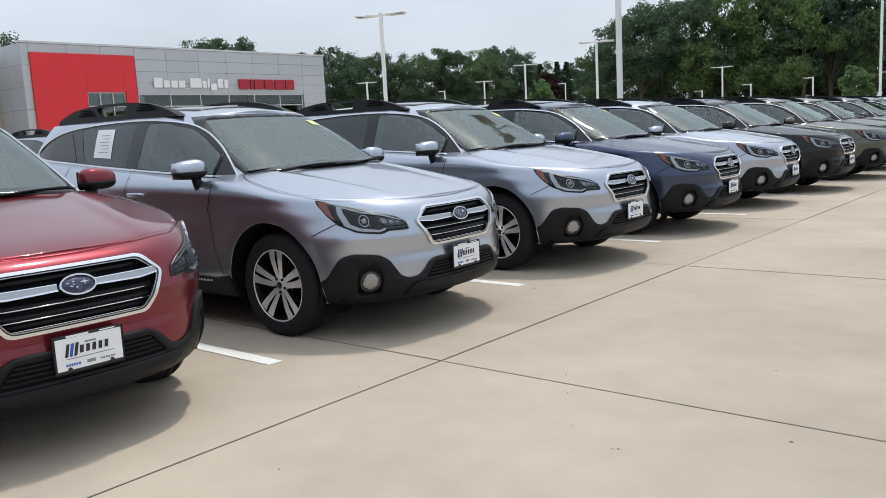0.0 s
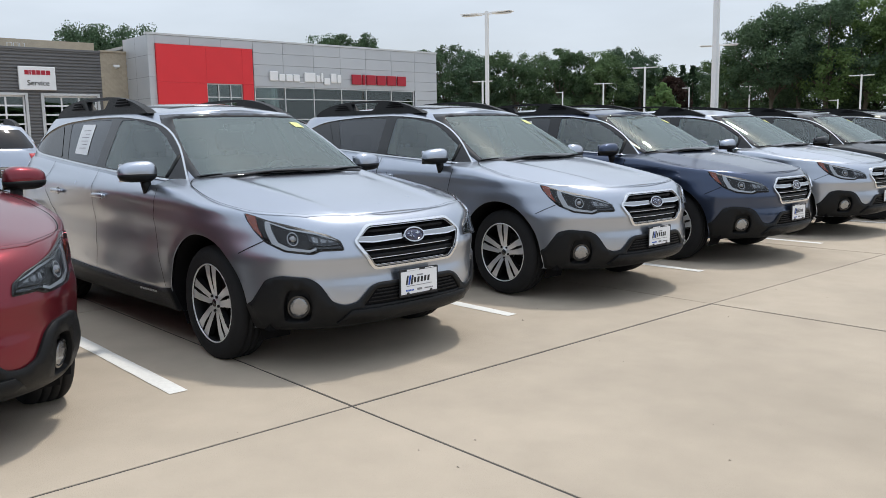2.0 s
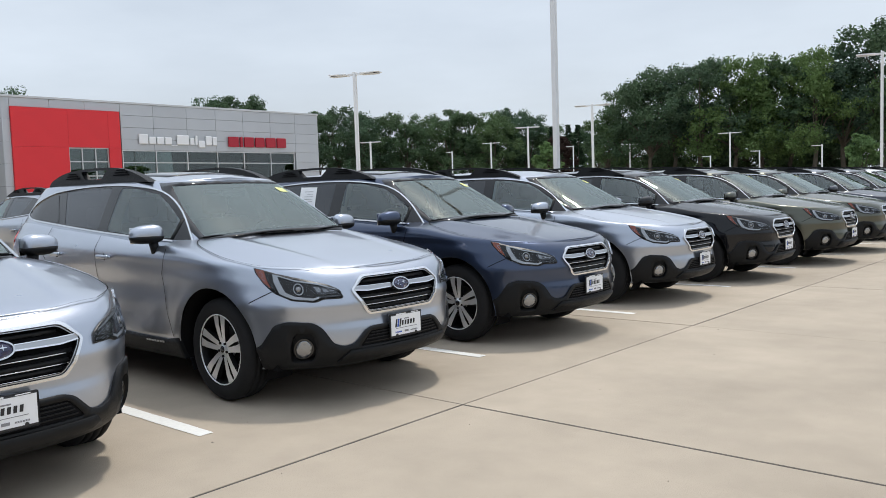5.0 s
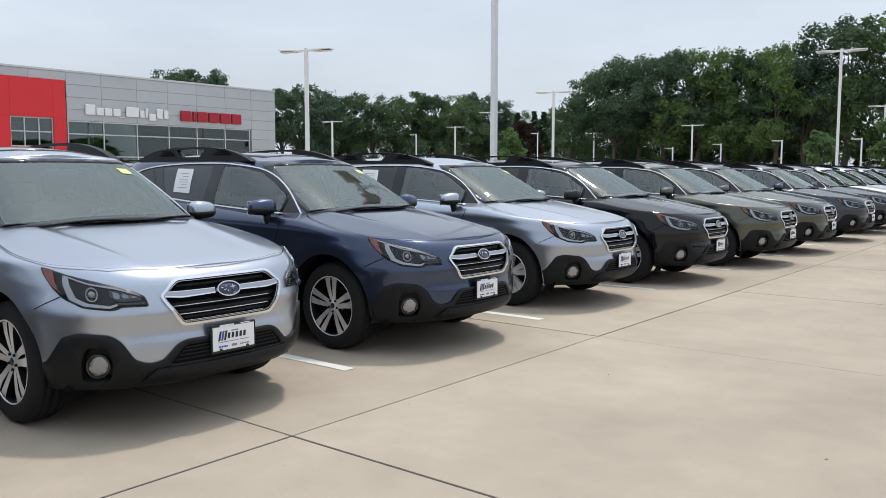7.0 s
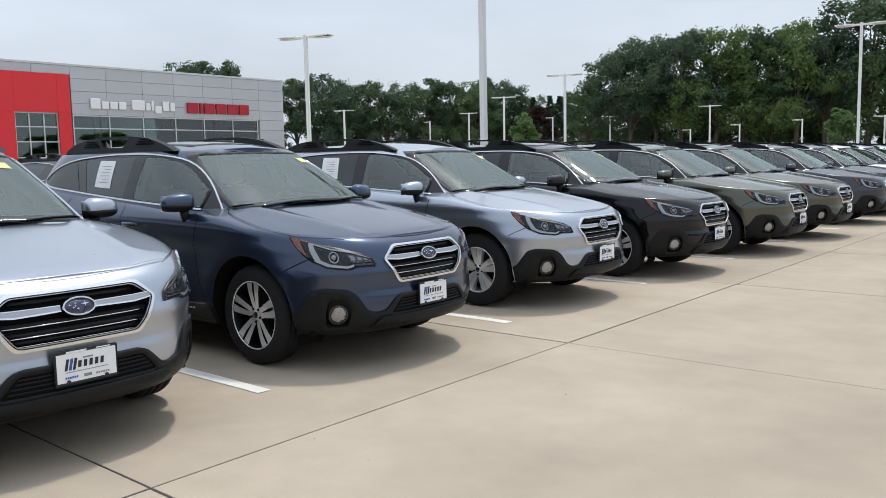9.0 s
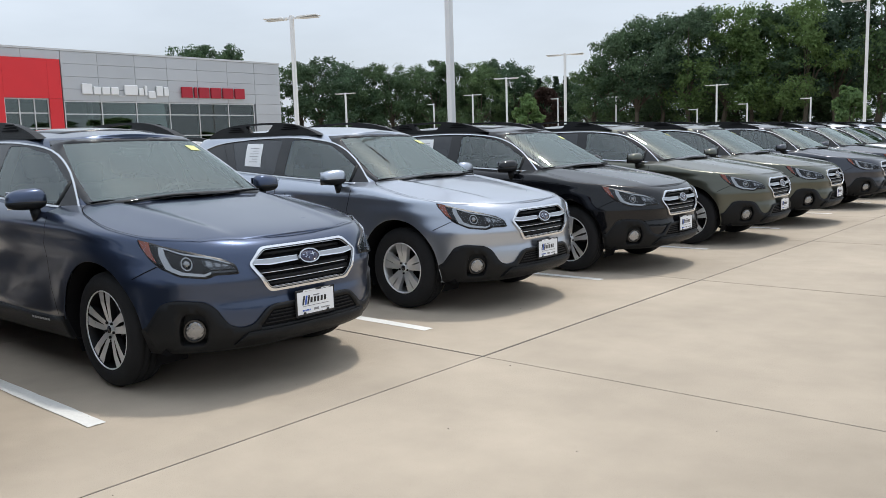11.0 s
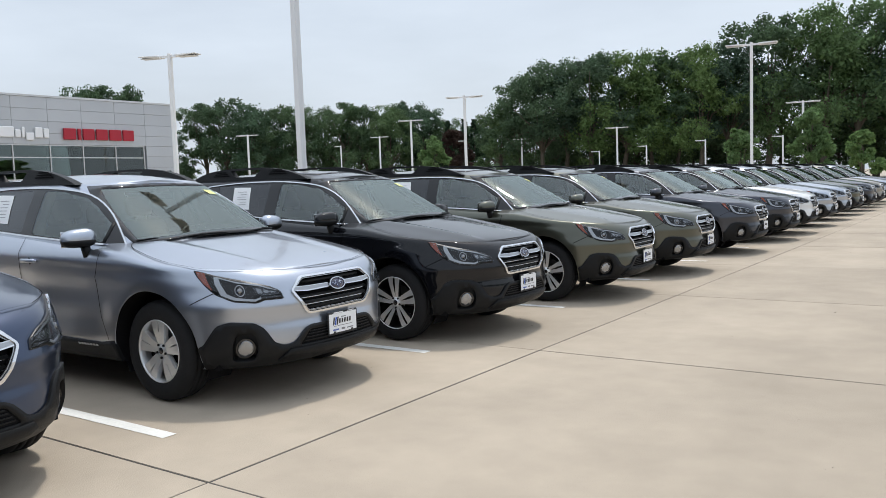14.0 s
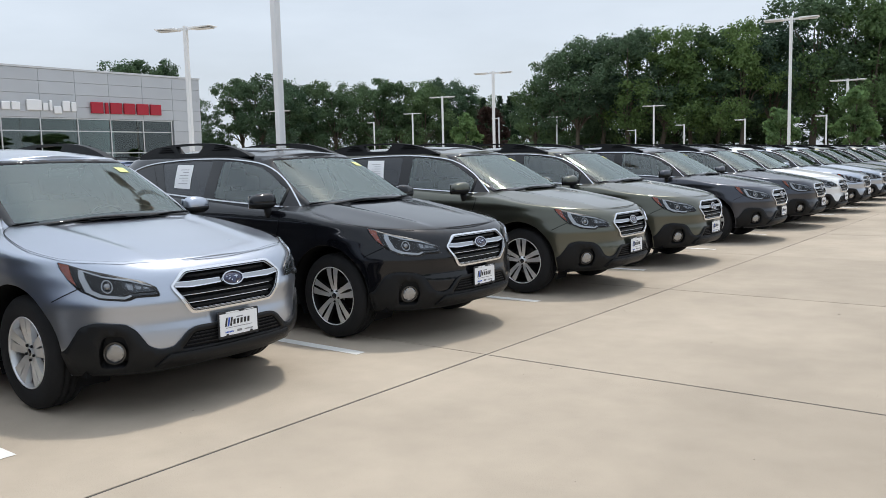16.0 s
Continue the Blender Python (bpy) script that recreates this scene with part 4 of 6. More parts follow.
class Shell:
    """A body of rounded plan outline: nose, tail and half width by height. x points ahead, y to the left."""
    def __init__(self, nose, tail, width, c_front, c_rear, nf, mf, nr, mr, mid, k, swell=None):
        self.nose, self.tail, self.width = curve_of(nose), curve_of(tail), curve_of(width)
        self.cf, self.cr, self.nf, self.mf, self.nr, self.mr, self.mid, self.k, self.swell = c_front, c_rear, nf, mf, nr, mr, mid, k, swell

    def half(self, x, z):
        x, z = np.broadcast_arrays(np.asarray(x, float), np.asarray(z, float))
        b = self.width(z)
        f = np.clip((x - self.cf) / (self.nose(z) - self.cf), 0, 1)
        r = np.clip((self.cr - x) / (self.cr - self.tail(z)), 0, 1)
        y = b * (1 - f**self.nf) ** (1 / self.mf) * (1 - r**self.nr) ** (1 / self.mr)
        return y + (self.swell(x, z) * np.clip(4 * (1 - f), 0, 1) if self.swell else 0)

    def at(self, phi, z):
        """The point in the direction phi from the middle, by halving."""
        phi, z = np.broadcast_arrays(np.asarray(phi, float), np.asarray(z, float))
        c, s = np.cos(phi), np.sin(phi)
        lo, hi = np.zeros(phi.shape), np.full(phi.shape, 4.0)
        for _ in range(34):
            r = (lo + hi) / 2
            x = self.mid + r * c
            inn = (x < self.nose(z)) & (x > self.tail(z)) & (np.abs(r * s) < self.half(x, z))
            lo, hi = np.where(inn, r, lo), np.where(inn, hi, r)
        return np.stack([self.mid + lo * c, lo * s, z], -1)

    def place(self, u, z):
        """Surface point and outward normal at u = k phi."""
        u, z = np.asarray(u, float), np.asarray(z, float)
        e = 0.004
        p = self.at(u / self.k, z)
        n = np.cross(self.at(u / self.k + e, z) - self.at(u / self.k - e, z), self.at(u / self.k, z + e) - self.at(u / self.k, z - e))
        return p, n / (np.linalg.norm(n, axis=-1)[..., None] + 1e-12)

    def front(self, y, z):
        """u of the point of the nose at that y."""
        lo, hi = self.cf, float(self.nose(z))
        for _ in range(40):
            x = (lo + hi) / 2
            lo, hi = (x, hi) if self.half(x, z) > abs(y) else (lo, x)
        return self.k * math.atan2(y, lo - self.mid)

    def side(self, x, z, left=False):
        y = float(self.half(x, z))
        return self.k * math.atan2(y if left else -y, x - self.mid)

    def loop(self, pts):
        """('f', y, z) on the nose or ('s', x, z) on the right flank, to surface coordinates."""
        return [((self.front(a, z) if k == "f" else self.side(a, z)), z) for k, a, z in pts]


def mirrored(loop):
    return [(-u, z) for u, z in loop][::-1]


WB, WR, ARCH, HUB = 2.86, 0.368, 0.435, 0.375


def swell_of(x, z):
    """Arch flares, hollow doors and wings drawn in towards the headlights."""
    s = 0.0
    for a in (0.0, -WB):
        d = np.hypot(x - a, z - 0.42)
        s = s + 0.012 * np.exp(-((d - 0.46) / 0.11) ** 2)
    door = np.exp(-((x + 1.4) / 0.85) ** 4)
    s = s + 0.036 * door * np.exp(-((z - 0.40) / 0.16) ** 2) - 0.011 * door * np.exp(-((z - 0.80) / 0.11) ** 2)
    s = s - 0.036 * np.clip((x - 0.05) / 0.5, 0, 1) * np.clip((z - 0.72) / 0.2, 0, 1)
    crease = z - (0.985 + 0.035 * np.clip(-x, 0, 3.5))
    return s + 0.008 * np.exp(-(np.where(crease > 0, crease / 0.05, crease / 0.022)) ** 2) * np.clip((0.35 - x) * 3, 0, 1)


LOW = Shell([(0.24, 0.74), (0.30, 0.86), (0.36, 0.935), (0.45, 0.963), (0.54, 0.957), (0.60, 0.946), (0.66, 0.951), (0.70, 0.961), (0.75, 0.948), (0.80, 0.930), (0.88, 0.895), (0.94, 0.84), (1.02, 0.74), (1.3, 0.3)],
            [(0.24, -3.75), (0.40, -3.99), (0.60, -4.04), (0.80, -4.02), (1.0, -3.98), (1.2, -3.93), (1.5, -3.8)],
            [(0.20, 0.83), (0.30, 0.89), (0.42, 0.925), (0.55, 0.935), (0.68, 0.945), (0.80, 0.946), (0.90, 0.953), (1.0, 0.953), (1.08, 0.939), (1.16, 0.903), (1.3, 0.84), (1.5, 0.76)],
            -0.25, -3.05, 3.0, 3.0, 2.6, 3.4, -1.4, 2.2, swell_of)
TOP = Shell([(1.0, 0.02), (1.10, -0.13), (1.17, -0.28), (1.30, -0.51), (1.45, -0.79), (1.56, -1.01), (1.62, -1.15), (1.70, -1.45)],
            [(1.0, -3.98), (1.15, -3.93), (1.30, -3.86), (1.45, -3.76), (1.56, -3.66), (1.62, -3.58), (1.70, -3.3)],
            [(1.0, 0.91), (1.12, 0.882), (1.20, 0.858), (1.30, 0.815), (1.45, 0.742), (1.56, 0.682), (1.62, 0.640), (1.70, 0.55)],
            -2.0, -3.0, 2.2, 6.0, 2.6, 4.5, -2.0, 1.3)
HOOD = curve_of([(-0.8, 1.20), (-0.4, 1.172), (0.0, 1.115), (0.4, 1.045), (0.7, 0.985), (0.84, 0.94), (0.90, 0.905), (0.97, 0.86)])
BELT = curve_of([(-4.2, 1.27), (-3.4, 1.27), (-2.6, 1.22), (-1.64, 1.165), (-0.9, 1.115), (-0.3, 1.085), (0.4, 1.0)])


def hood_z(x, y):
    """Bonnet height: crowned, with two raised creases."""
    a = np.abs(y) / 0.90
    z = HOOD(x) - 0.072 * a**2.6
    d = np.abs(y) - (0.44 + 0.11 * (0.9 - x))
    return z + 0.014 * np.exp(-(np.where(d < 0, d / 0.045, d / 0.13)) ** 2) * np.clip((0.85 - x) * 3, 0, 1)


def ring_dirs(shell, z, step, extra=0.0):
    """Directions evenly spaced along the outline."""
    a = np.linspace(-math.pi, math.pi, 4001)
    p = shell.at(a, np.full_like(a, z))
    d = np.r_[0, np.cumsum(np.linalg.norm(np.diff(p, axis=0), axis=1))]
    n = int(d[-1] / step) // 2 * 2
    return np.interp(np.arange(n) * d[-1] / n, d, a)


# the grille's six-sided outline, grown by a
GZ = -0.013
def hexa(a):
    return [(LOW.front(y, z + GZ), z + GZ) for y, z in ((-0.318 - a, 0.890 + a * 0.8), (0.318 + a, 0.890 + a * 0.8), (0.412 + a * 1.1, 0.812), (0.394 + a, 0.775 - a * 0.2), (0.304 + a * 0.8, 0.650 - a), (-0.304 - a * 0.8, 0.650 - a), (-0.394 - a, 0.775 - a * 0.2), (-0.412 - a * 1.1, 0.812))]


def body_mesh():
    phi = ring_dirs(LOW, 0.7, 0.044)
    n = len(phi)
    base = LOW.at(phi, np.full(n, 0.95))
    top = np.empty(n)
    for _ in range(6):
        p = LOW.at(phi, top if _ else np.full(n, 0.95))
        hz = hood_z(p[:, 0], p[:, 1])
        blend = np.clip((p[:, 0] + 0.62) / 0.3, 0, 1)
        top = blend * hz + (1 - blend) * BELT(p[:, 0])
    fr = np.r_[np.linspace(0, 0.94, 30), 0.965, 0.985, 1.0]
    rows = []
    for k, f in enumerate(fr):
        zb = 0.27 + 0.05 * np.clip((base[:, 0] + 3.2) / -0.8, 0, 1)
        z = zb + (top - zb) * f
        p = LOW.at(phi, z)
        tuck = {len(fr) - 1: 0.022, len(fr) - 2: 0.009, len(fr) - 3: 0.003}.get(k, 0.0)
        c = np.stack([np.cos(phi), np.sin(phi), 0 * phi], -1)
        rows.append(p - c * tuck)
    verts = np.concatenate(rows)
    faces, R = [], len(fr)
    # turned-under sill
    inn = rows[0].copy()
    inn[:, 1] *= 0.90
    inn[:, 0] = -1.4 + (inn[:, 0] + 1.4) * 0.965
    inn[:, 2] -= 0.015
    verts = np.concatenate([verts, inn])
    for k in range(R - 1):
        for i in range(n):
            faces.append((k * n + i, k * n + (i + 1) % n, (k + 1) * n + (i + 1) % n, (k + 1) * n + i))
    for i in range(n):
        faces.append((R * n + i, R * n + (i + 1) % n, (i + 1) % n, i))
    centre = np.array([verts[list(f)].mean(0) for f in faces])
    keep = np.ones(len(faces), bool)
    for a in (0.0, -WB):
        keep &= ~((np.hypot(centre[:, 0] - a, centre[:, 2] - 0.39) < ARCH - 0.01) & (np.abs(centre[:, 1]) > 0.5))
    # grille, intake
    mouth = rounded(hexa(0.006), 0.03)
    cu = LOW.k * np.arctan2(centre[:, 1], centre[:, 0] - LOW.mid)
    keep &= ~((centre[:, 0] > 0.6) & inside(cu, centre[:, 2], mouth))
    # fog lamp pockets
    fp = LOW.at(LOW.front(0.716, 0.425) / LOW.k, 0.425)
    keep &= ~(np.linalg.norm(np.stack([centre[:, 0] - fp[0], np.abs(centre[:, 1]) - fp[1], centre[:, 2] - 0.425], 1), axis=1) < 0.135)
    faces = [f for f, k in zip(faces, keep) if k]
    # pull the cut edges on to the arch circle
    use = {}
    for f in faces:
        for i in range(4):
            e = (f[i], f[(i + 1) % 4])
            use[tuple(sorted(e))] = use.get(tuple(sorted(e)), 0) + 1
    edge_v = {i for e, c in use.items() if c == 1 for i in e}
    outline = np.array(resample(mouth, 0.004))
    for i in edge_v:
        if verts[i][0] > 0.6 and abs(verts[i][1]) < 0.52 and 0.58 < verts[i][2] < 0.94 and i < (R - 1) * n:
            q = (LOW.k * math.atan2(verts[i][1], verts[i][0] - LOW.mid), verts[i][2])
            d = np.hypot(outline[:, 0] - q[0], outline[:, 1] - q[1])
            if d.min() < 0.07:
                bu, bz = outline[d.argmin()]
                verts[i] = LOW.at(bu / LOW.k, bz)
        for a in (0.0, -WB):
            dx, dz = verts[i][0] - a, verts[i][2] - 0.39
            r = math.hypot(dx, dz)
            if 0.3 < r < 0.56 and abs(verts[i][1]) > 0.5 and verts[i][2] > 0.30:
                x, z = a + dx / r * ARCH, 0.39 + dz / r * ARCH
                verts[i] = (x, math.copysign(float(LOW.half(x, z)), verts[i][1]), z)
    # bonnet
    left = [i for i in range(n) if rows[-1][i, 1] >= -1e-6 and rows[-1][i, 0] > -0.66]
    left.sort(key=lambda i: -rows[-1][i, 0])
    ks = np.r_[-1, -0.97, -0.93, np.linspace(-0.88, 0.88, 55), 0.93, 0.97, 1]
    hv, hf = [], []
    for i in left:
        x, yo, zo = rows[-1][i]
        y = ks * yo
        z = hood_z(x, y)
        z = z + (zo - float(hood_z(x, yo))) * np.abs(ks) ** 6
        hv += [(x, a, b) for a, b in zip(y, z)]
    K = len(ks)
    for i in range(len(left) - 1):
        for j in range(K - 1):
            hf.append((i * K + j, i * K + j + 1, (i + 1) * K + j + 1, (i + 1) * K + j))
    # roof shell, open where the glass is
    tphi = ring_dirs(TOP, 1.3, 0.040)
    tn = len(tphi)
    zs = np.r_[np.linspace(0, 1, 19)]
    rv, rf = [], []
    low_p = TOP.at(tphi, np.full(tn, 1.12))
    bot = np.where(low_p[:, 0] > -0.5, 1.10, BELT(low_p[:, 0]) - 0.03)
    for f in zs:
        rv.append(TOP.at(tphi, bot + (1.605 - bot) * f))
    crown = curve_of([(-3.8, 0.015), (-3.4, 0.06), (-2.8, 0.092), (-2.1, 0.10), (-1.6, 0.082), (-1.2, 0.035), (-1.0, 0.008)])
    for k in (0.985, 0.95, 0.88, 0.75, 0.55, 0.3, 0.0):
        q = rv[18].copy()
        q[:, 1] *= k
        q[:, 2] += crown(q[:, 0]) * (1 - k**2.2)
        rv.append(q)
    nr = len(rv)
    tv = np.concatenate(rv)
    for k in range(nr - 1):
        for i in range(tn):
            rf.append((k * tn + i, k * tn + (i + 1) % tn, (k + 1) * tn + (i + 1) % tn, (k + 1) * tn + i))
    cen = np.array([tv[list(f)].mean(0) for f in rf])
    u = TOP.k * np.arctan2(cen[:, 1], cen[:, 0] - TOP.mid)
    cut = inside(u, cen[:, 2], SCREEN_HOLE) & (cen[:, 2] < 1.6)
    for h in SIDE_HOLES:
        cut |= inside(u, cen[:, 2], h) | inside(-u, cen[:, 2], h)
    rf = [f for f, c in zip(rf, cut) if not c]
    v, f = joined((list(verts), faces), (hv, hf), (list(tv), rf))
    me = mesh_of("body", v, f, PAINTS["silver"], True)
    bm = bmesh.new()
    bm.from_mesh(me)
    bmesh.ops.remove_doubles(bm, verts=bm.verts, dist=0.0008)
    bmesh.ops.recalc_face_normals(bm, faces=bm.faces)
    bm.to_mesh(me)
    bm.free()
    me.polygons.foreach_set("use_smooth", [True] * len(me.polygons))
    return me


# glass outlines, on the right flank in x and z, on the nose in y and z
def top_side(pts):
    return [(TOP.side(x, z), z) for x, z in pts]


SIDE_OUT = smooth_loop([(-0.49, 1.112), (-1.05, 1.150), (-1.64, 1.187), (-2.2, 1.222), (-2.7, 1.256), (-3.08, 1.284), (-3.29, 1.312), (-3.375, 1.352), (-3.34, 1.402), (-3.18, 1.482), (-2.9, 1.545), (-2.4, 1.577), (-1.9, 1.583), (-1.5, 1.566), (-1.12, 1.505), (-0.79, 1.345), (-0.50, 1.122)], 4, False)[:-1]
PANE_FRONT = [(-0.71, 1.147), (-1.64, 1.207), (-1.68, 1.557), (-1.46, 1.549), (-1.15, 1.492), (-0.845, 1.355), (-0.735, 1.285)]
PANE_REAR = [(-1.80, 1.217), (-2.46, 1.254), (-2.70, 1.548), (-2.4, 1.560), (-1.84, 1.563)]
PANE_QUARTER = [(-2.60, 1.268), (-3.06, 1.300), (-3.27, 1.330), (-3.335, 1.360), (-3.30, 1.398), (-3.15, 1.470), (-2.86, 1.532)]
SIDE_HOLES = [top_side([(-0.75, 1.165), (-1.62, 1.22), (-1.65, 1.543), (-1.46, 1.534), (-1.16, 1.478), (-0.865, 1.342), (-0.765, 1.28)]),
              top_side([(-1.84, 1.233), (-2.44, 1.268), (-2.64, 1.535), (-1.88, 1.547)])]


def screen_loop(inset):
    i = inset
    pts = []
    for y in np.linspace(-1, 1, 9):
        z = 1.128 + i + 0.022 * (1 - abs(y) ** 2) * 1.6
        yy = y * (0.712 - i)
        pts.append((TOP.front(yy, z), z))
    for y in np.linspace(1, -1, 7):
        z = 1.585 - i * 0.8 + 0.012 * (1 - y * y)
        yy = y * (0.570 - i)
        pts.append((TOP.front(yy, z), z))
    return pts


SCREEN_OUT, SCREEN_IN, SCREEN_HOLE = screen_loop(0.0), screen_loop(0.035), screen_loop(0.022)


def fair(me, shell):
    """Gives a mesh that lies on a shell the shell's own normals."""
    co = np.empty(len(me.vertices) * 3)
    me.vertices.foreach_get("co", co)
    co = co.reshape(-1, 3)
    u = shell.k * np.arctan2(co[:, 1], co[:, 0] - shell.mid)
    _, n = shell.place(u, co[:, 2])
    me.polygons.foreach_set("use_smooth", [True] * len(me.polygons))
    me.normals_split_custom_set_from_vertices([tuple(v) for v in n])
    return me


def add_sheet(name, shell, loop, mat, parent, label="", step=0.05, holes=(), lift=0.004, thick=0.012, smooth=True, both=False):
    made = []
    for l, hs in ((loop, holes), (mirrored(loop), [mirrored(h) for h in holes])) if both else ((loop, holes),):
        v, f = sheet(l, shell.place, step, hs, lift, thick)
        me = mesh_of(name, v, f, mat, False)
        flat = [len(q) == 3 for q in f]
        if smooth:
            me.polygons.foreach_set("use_smooth", flat)
        made.append(part(name, me, None, parent, label))
    return made if both else made[0]


def line_on(shell, pts, width=0.006, lift=0.0025, closed=False, depth=0.0):
    pts = resample(pts, 0.03, closed)
    if closed:
        pts = pts + [pts[0]]
    p, n = shell.place(np.array([q[0] for q in pts]), np.array([q[1] for q in pts]))
    return ribbon(p, n, width, lift, depth)


def hood_line(pts, width=0.006):
    """A dark gap across the bonnet, through (x, y) points."""
    q = np.array(resample(smooth_loop(pts, 6, False), 0.03, False))
    P = np.stack([q[:, 0], q[:, 1], hood_z(q[:, 0], q[:, 1])], 1)
    return ribbon(P, np.tile([0, 0, 1.0], (len(P), 1)), width, 0.0035)


def wheel(kind, parent, m):
    """Tyre, rim barrel and five pairs of spokes; the outer face looks along -y."""
    prof = [(0.232, -0.095), (0.245, -0.108), (0.275, -0.116), (0.315, -0.117), (0.345, -0.108), (0.360, -0.092), (WR, -0.07), (WR + 0.001, -0.052), (WR - 0.008, -0.050), (WR - 0.008, -0.042), (WR + 0.002, -0.040), (WR + 0.002, -0.006), (WR - 0.008, -0.004), (WR - 0.008, 0.004), (WR + 0.002, 0.006), (WR + 0.002, 0.040), (WR - 0.008, 0.042), (WR - 0.008, 0.050), (WR + 0.001, 0.052), (WR, 0.07), (0.360, 0.092), (0.345, 0.108), (0.30, 0.116), (0.25, 0.108), (0.232, 0.095)]
    key = ("w", kind)
    if key not in CACHE:
        size = 1.05 if kind == "machined" else 0.95
        prof = [(r if r > 0.3 else 0.232 * size + (r - 0.232) * (0.85 if size > 1 else 1.25), h) for r, h in prof]
        tv, tf = lathe(prof, 36)
        big = lambda vf: ([(x * size, y, z * size) for x, y, z in vf[0]], vf[1])
        rimp = big(lathe([(0.245, -0.104), (0.2415, -0.110), (0.2355, -0.109), (0.234, -0.104)], 48))
        barrel = big(lathe([(0.2345, -0.105), (0.229, -0.095), (0.222, -0.03), (0.215, 0.09)], 48))
        disc = lathe([(0.0, 0.015), (0.16, 0.015), (0.215, 0.02)], 40)
        face_sp, back_sp = [], []
        for k in range(5):
            a0 = 2 * math.pi * k / 5 + math.pi / 2
            for s in (-1, 1):
                a1, a2 = a0 + s * 0.23, a0 + s * (0.165 if kind == "machined" else 0.185)
                wi, wo = (0.016, 0.029) if kind == "machined" else (0.021, 0.038)
                def pt(r, a, side, w, h):
                    c, sn = math.cos(a), math.sin(a)
                    return (r * c - side * w * sn, h, r * sn + side * w * c)
                o = [(0.045, a0 + s * 0.30, wi, -0.078), (0.10, a1, wi * 1.15, -0.088), (0.17, (a1 + a2) / 2, (wi + wo) / 2, -0.098), (0.232, a2, wo, -0.100)]
                v, f = [], []
                for r, a, w, h in o:
                    v += [pt(r, a, -1, w, h), pt(r, a, 1, w, h), pt(r, a, 1, w * 1.25, h + 0.035), pt(r, a, -1, w * 1.25, h + 0.035)]
                for q in range(3):
                    for e in range(4):
                        f.append((q * 4 + e, q * 4 + (e + 1) % 4, q * 4 + 4 + (e + 1) % 4, q * 4 + 4 + e))
                tops = [(q * 4, q * 4 + 1, q * 4 + 5, q * 4 + 4) for q in range(3)]
                v = [(x * size, y, z * size) for x, y, z in v]
                face_sp.append((v, [t for t in tops]))
                back_sp.append((v, [t for t in f if t not in tops]))
        hub = lathe([(0.0, -0.086), (0.030, -0.086), (0.034, -0.080), (0.062, -0.078), (0.068, -0.060), (0.072, -0.02)], 30)
        nuts = []
        for k in range(5):
            a = 2 * math.pi * (k + 0.5) / 5 + math.pi / 2
            vv, ff = lathe([(0.0, -0.090), (0.009, -0.090), (0.010, -0.07)], 8)
            nuts.append(([(x + 0.050 * math.cos(a), y, z + 0.050 * math.sin(a)) for x, y, z in vv], ff))
        brake = lathe([(0.07, 0.0), (0.155, 0.0), (0.155, 0.02)], 30)
        alloy = M["alloy"] if kind == "machined" else M["silver_alloy"]
        second = M["wheel_black"] if kind == "machined" else M["silver_alloy"]
        CACHE[key] = dict(
            wheel=mesh_of("wheel", *disc, M["dark"], True),
            tyre=mesh_of("tyre", tv, tf, M["tyre"], True),
            rim=mesh_of("rim", *rimp, alloy if kind != "machined" else M["alloy"], True),
            spoke_faces=[mesh_of("spoke", *joined(a, b), [alloy, second], False, [0] * 3 + [1] * (len(b[1]))) for a, b in zip(face_sp, back_sp)],
            barrel=mesh_of("barrel", *barrel, second, True),
            hub=mesh_of("hub", *hub, alloy, True), nuts=mesh_of("wheel_nuts", *joined(*nuts), M["wheel_black"], True),
            cap=mesh_of("centre_cap", *lathe([(0.0, -0.0895), (0.022, -0.0895), (0.026, -0.085)], 20), M["gloss_black"], True),
            brake=mesh_of("brake_disc", *brake, M["brake"], False))
    c = CACHE[key]
    w = part("wheel", c["wheel"], None, parent, "five twin-spoke machined alloy wheel with black pockets" if kind == "machined" else "five twin-spoke silver alloy wheel")
    w.matrix_basis = m
    part("tyre", c["tyre"], None, w, "black rubber tyre")
    part("rim", c["rim"], None, w)
    part("barrel", c["barrel"], None, w)
    hub = part("hub", c["hub"], None, w)
    part("wheel_nuts", c["nuts"], None, w)
    part("centre_cap", c["cap"], None, w)
    part("brake_disc", c["brake"], None, w)
    for s in c["spoke_faces"]:
        part("spoke", s, None, w)
    return w


CACHE = {}


def seat(parent, x, y):
    bm = bmesh.new()
    add_box(bm, x - 0.25, x + 0.27, y - 0.25, y + 0.25, 0.52, 0.72, 0.06, 3)
    part("seat_cushion", bm, M["seat"], parent, smooth=True)
    bm = bmesh.new()
    add_box(bm, -0.08, 0.08, -0.25, 0.25, 0.0, 0.62, 0.06, 3)
    part("seat_back", bm, M["seat"], parent, smooth=True, m=pose(x - 0.27, y, 0.66, 0, -16, 0))
    bm = bmesh.new()
    add_box(bm, -0.05, 0.05, -0.13, 0.13, 0.0, 0.19, 0.045, 3)
    add_cyl(bm, (0, -0.06, -0.09), (0, -0.06, 0.03), 0.008, n=8)
    add_cyl(bm, (0, 0.06, -0.09), (0, 0.06, 0.03), 0.008, n=8)
    part("headrest", bm, M["seat"], parent, smooth=True, m=pose(x - 0.445, y, 1.30, 0, -12, 0))


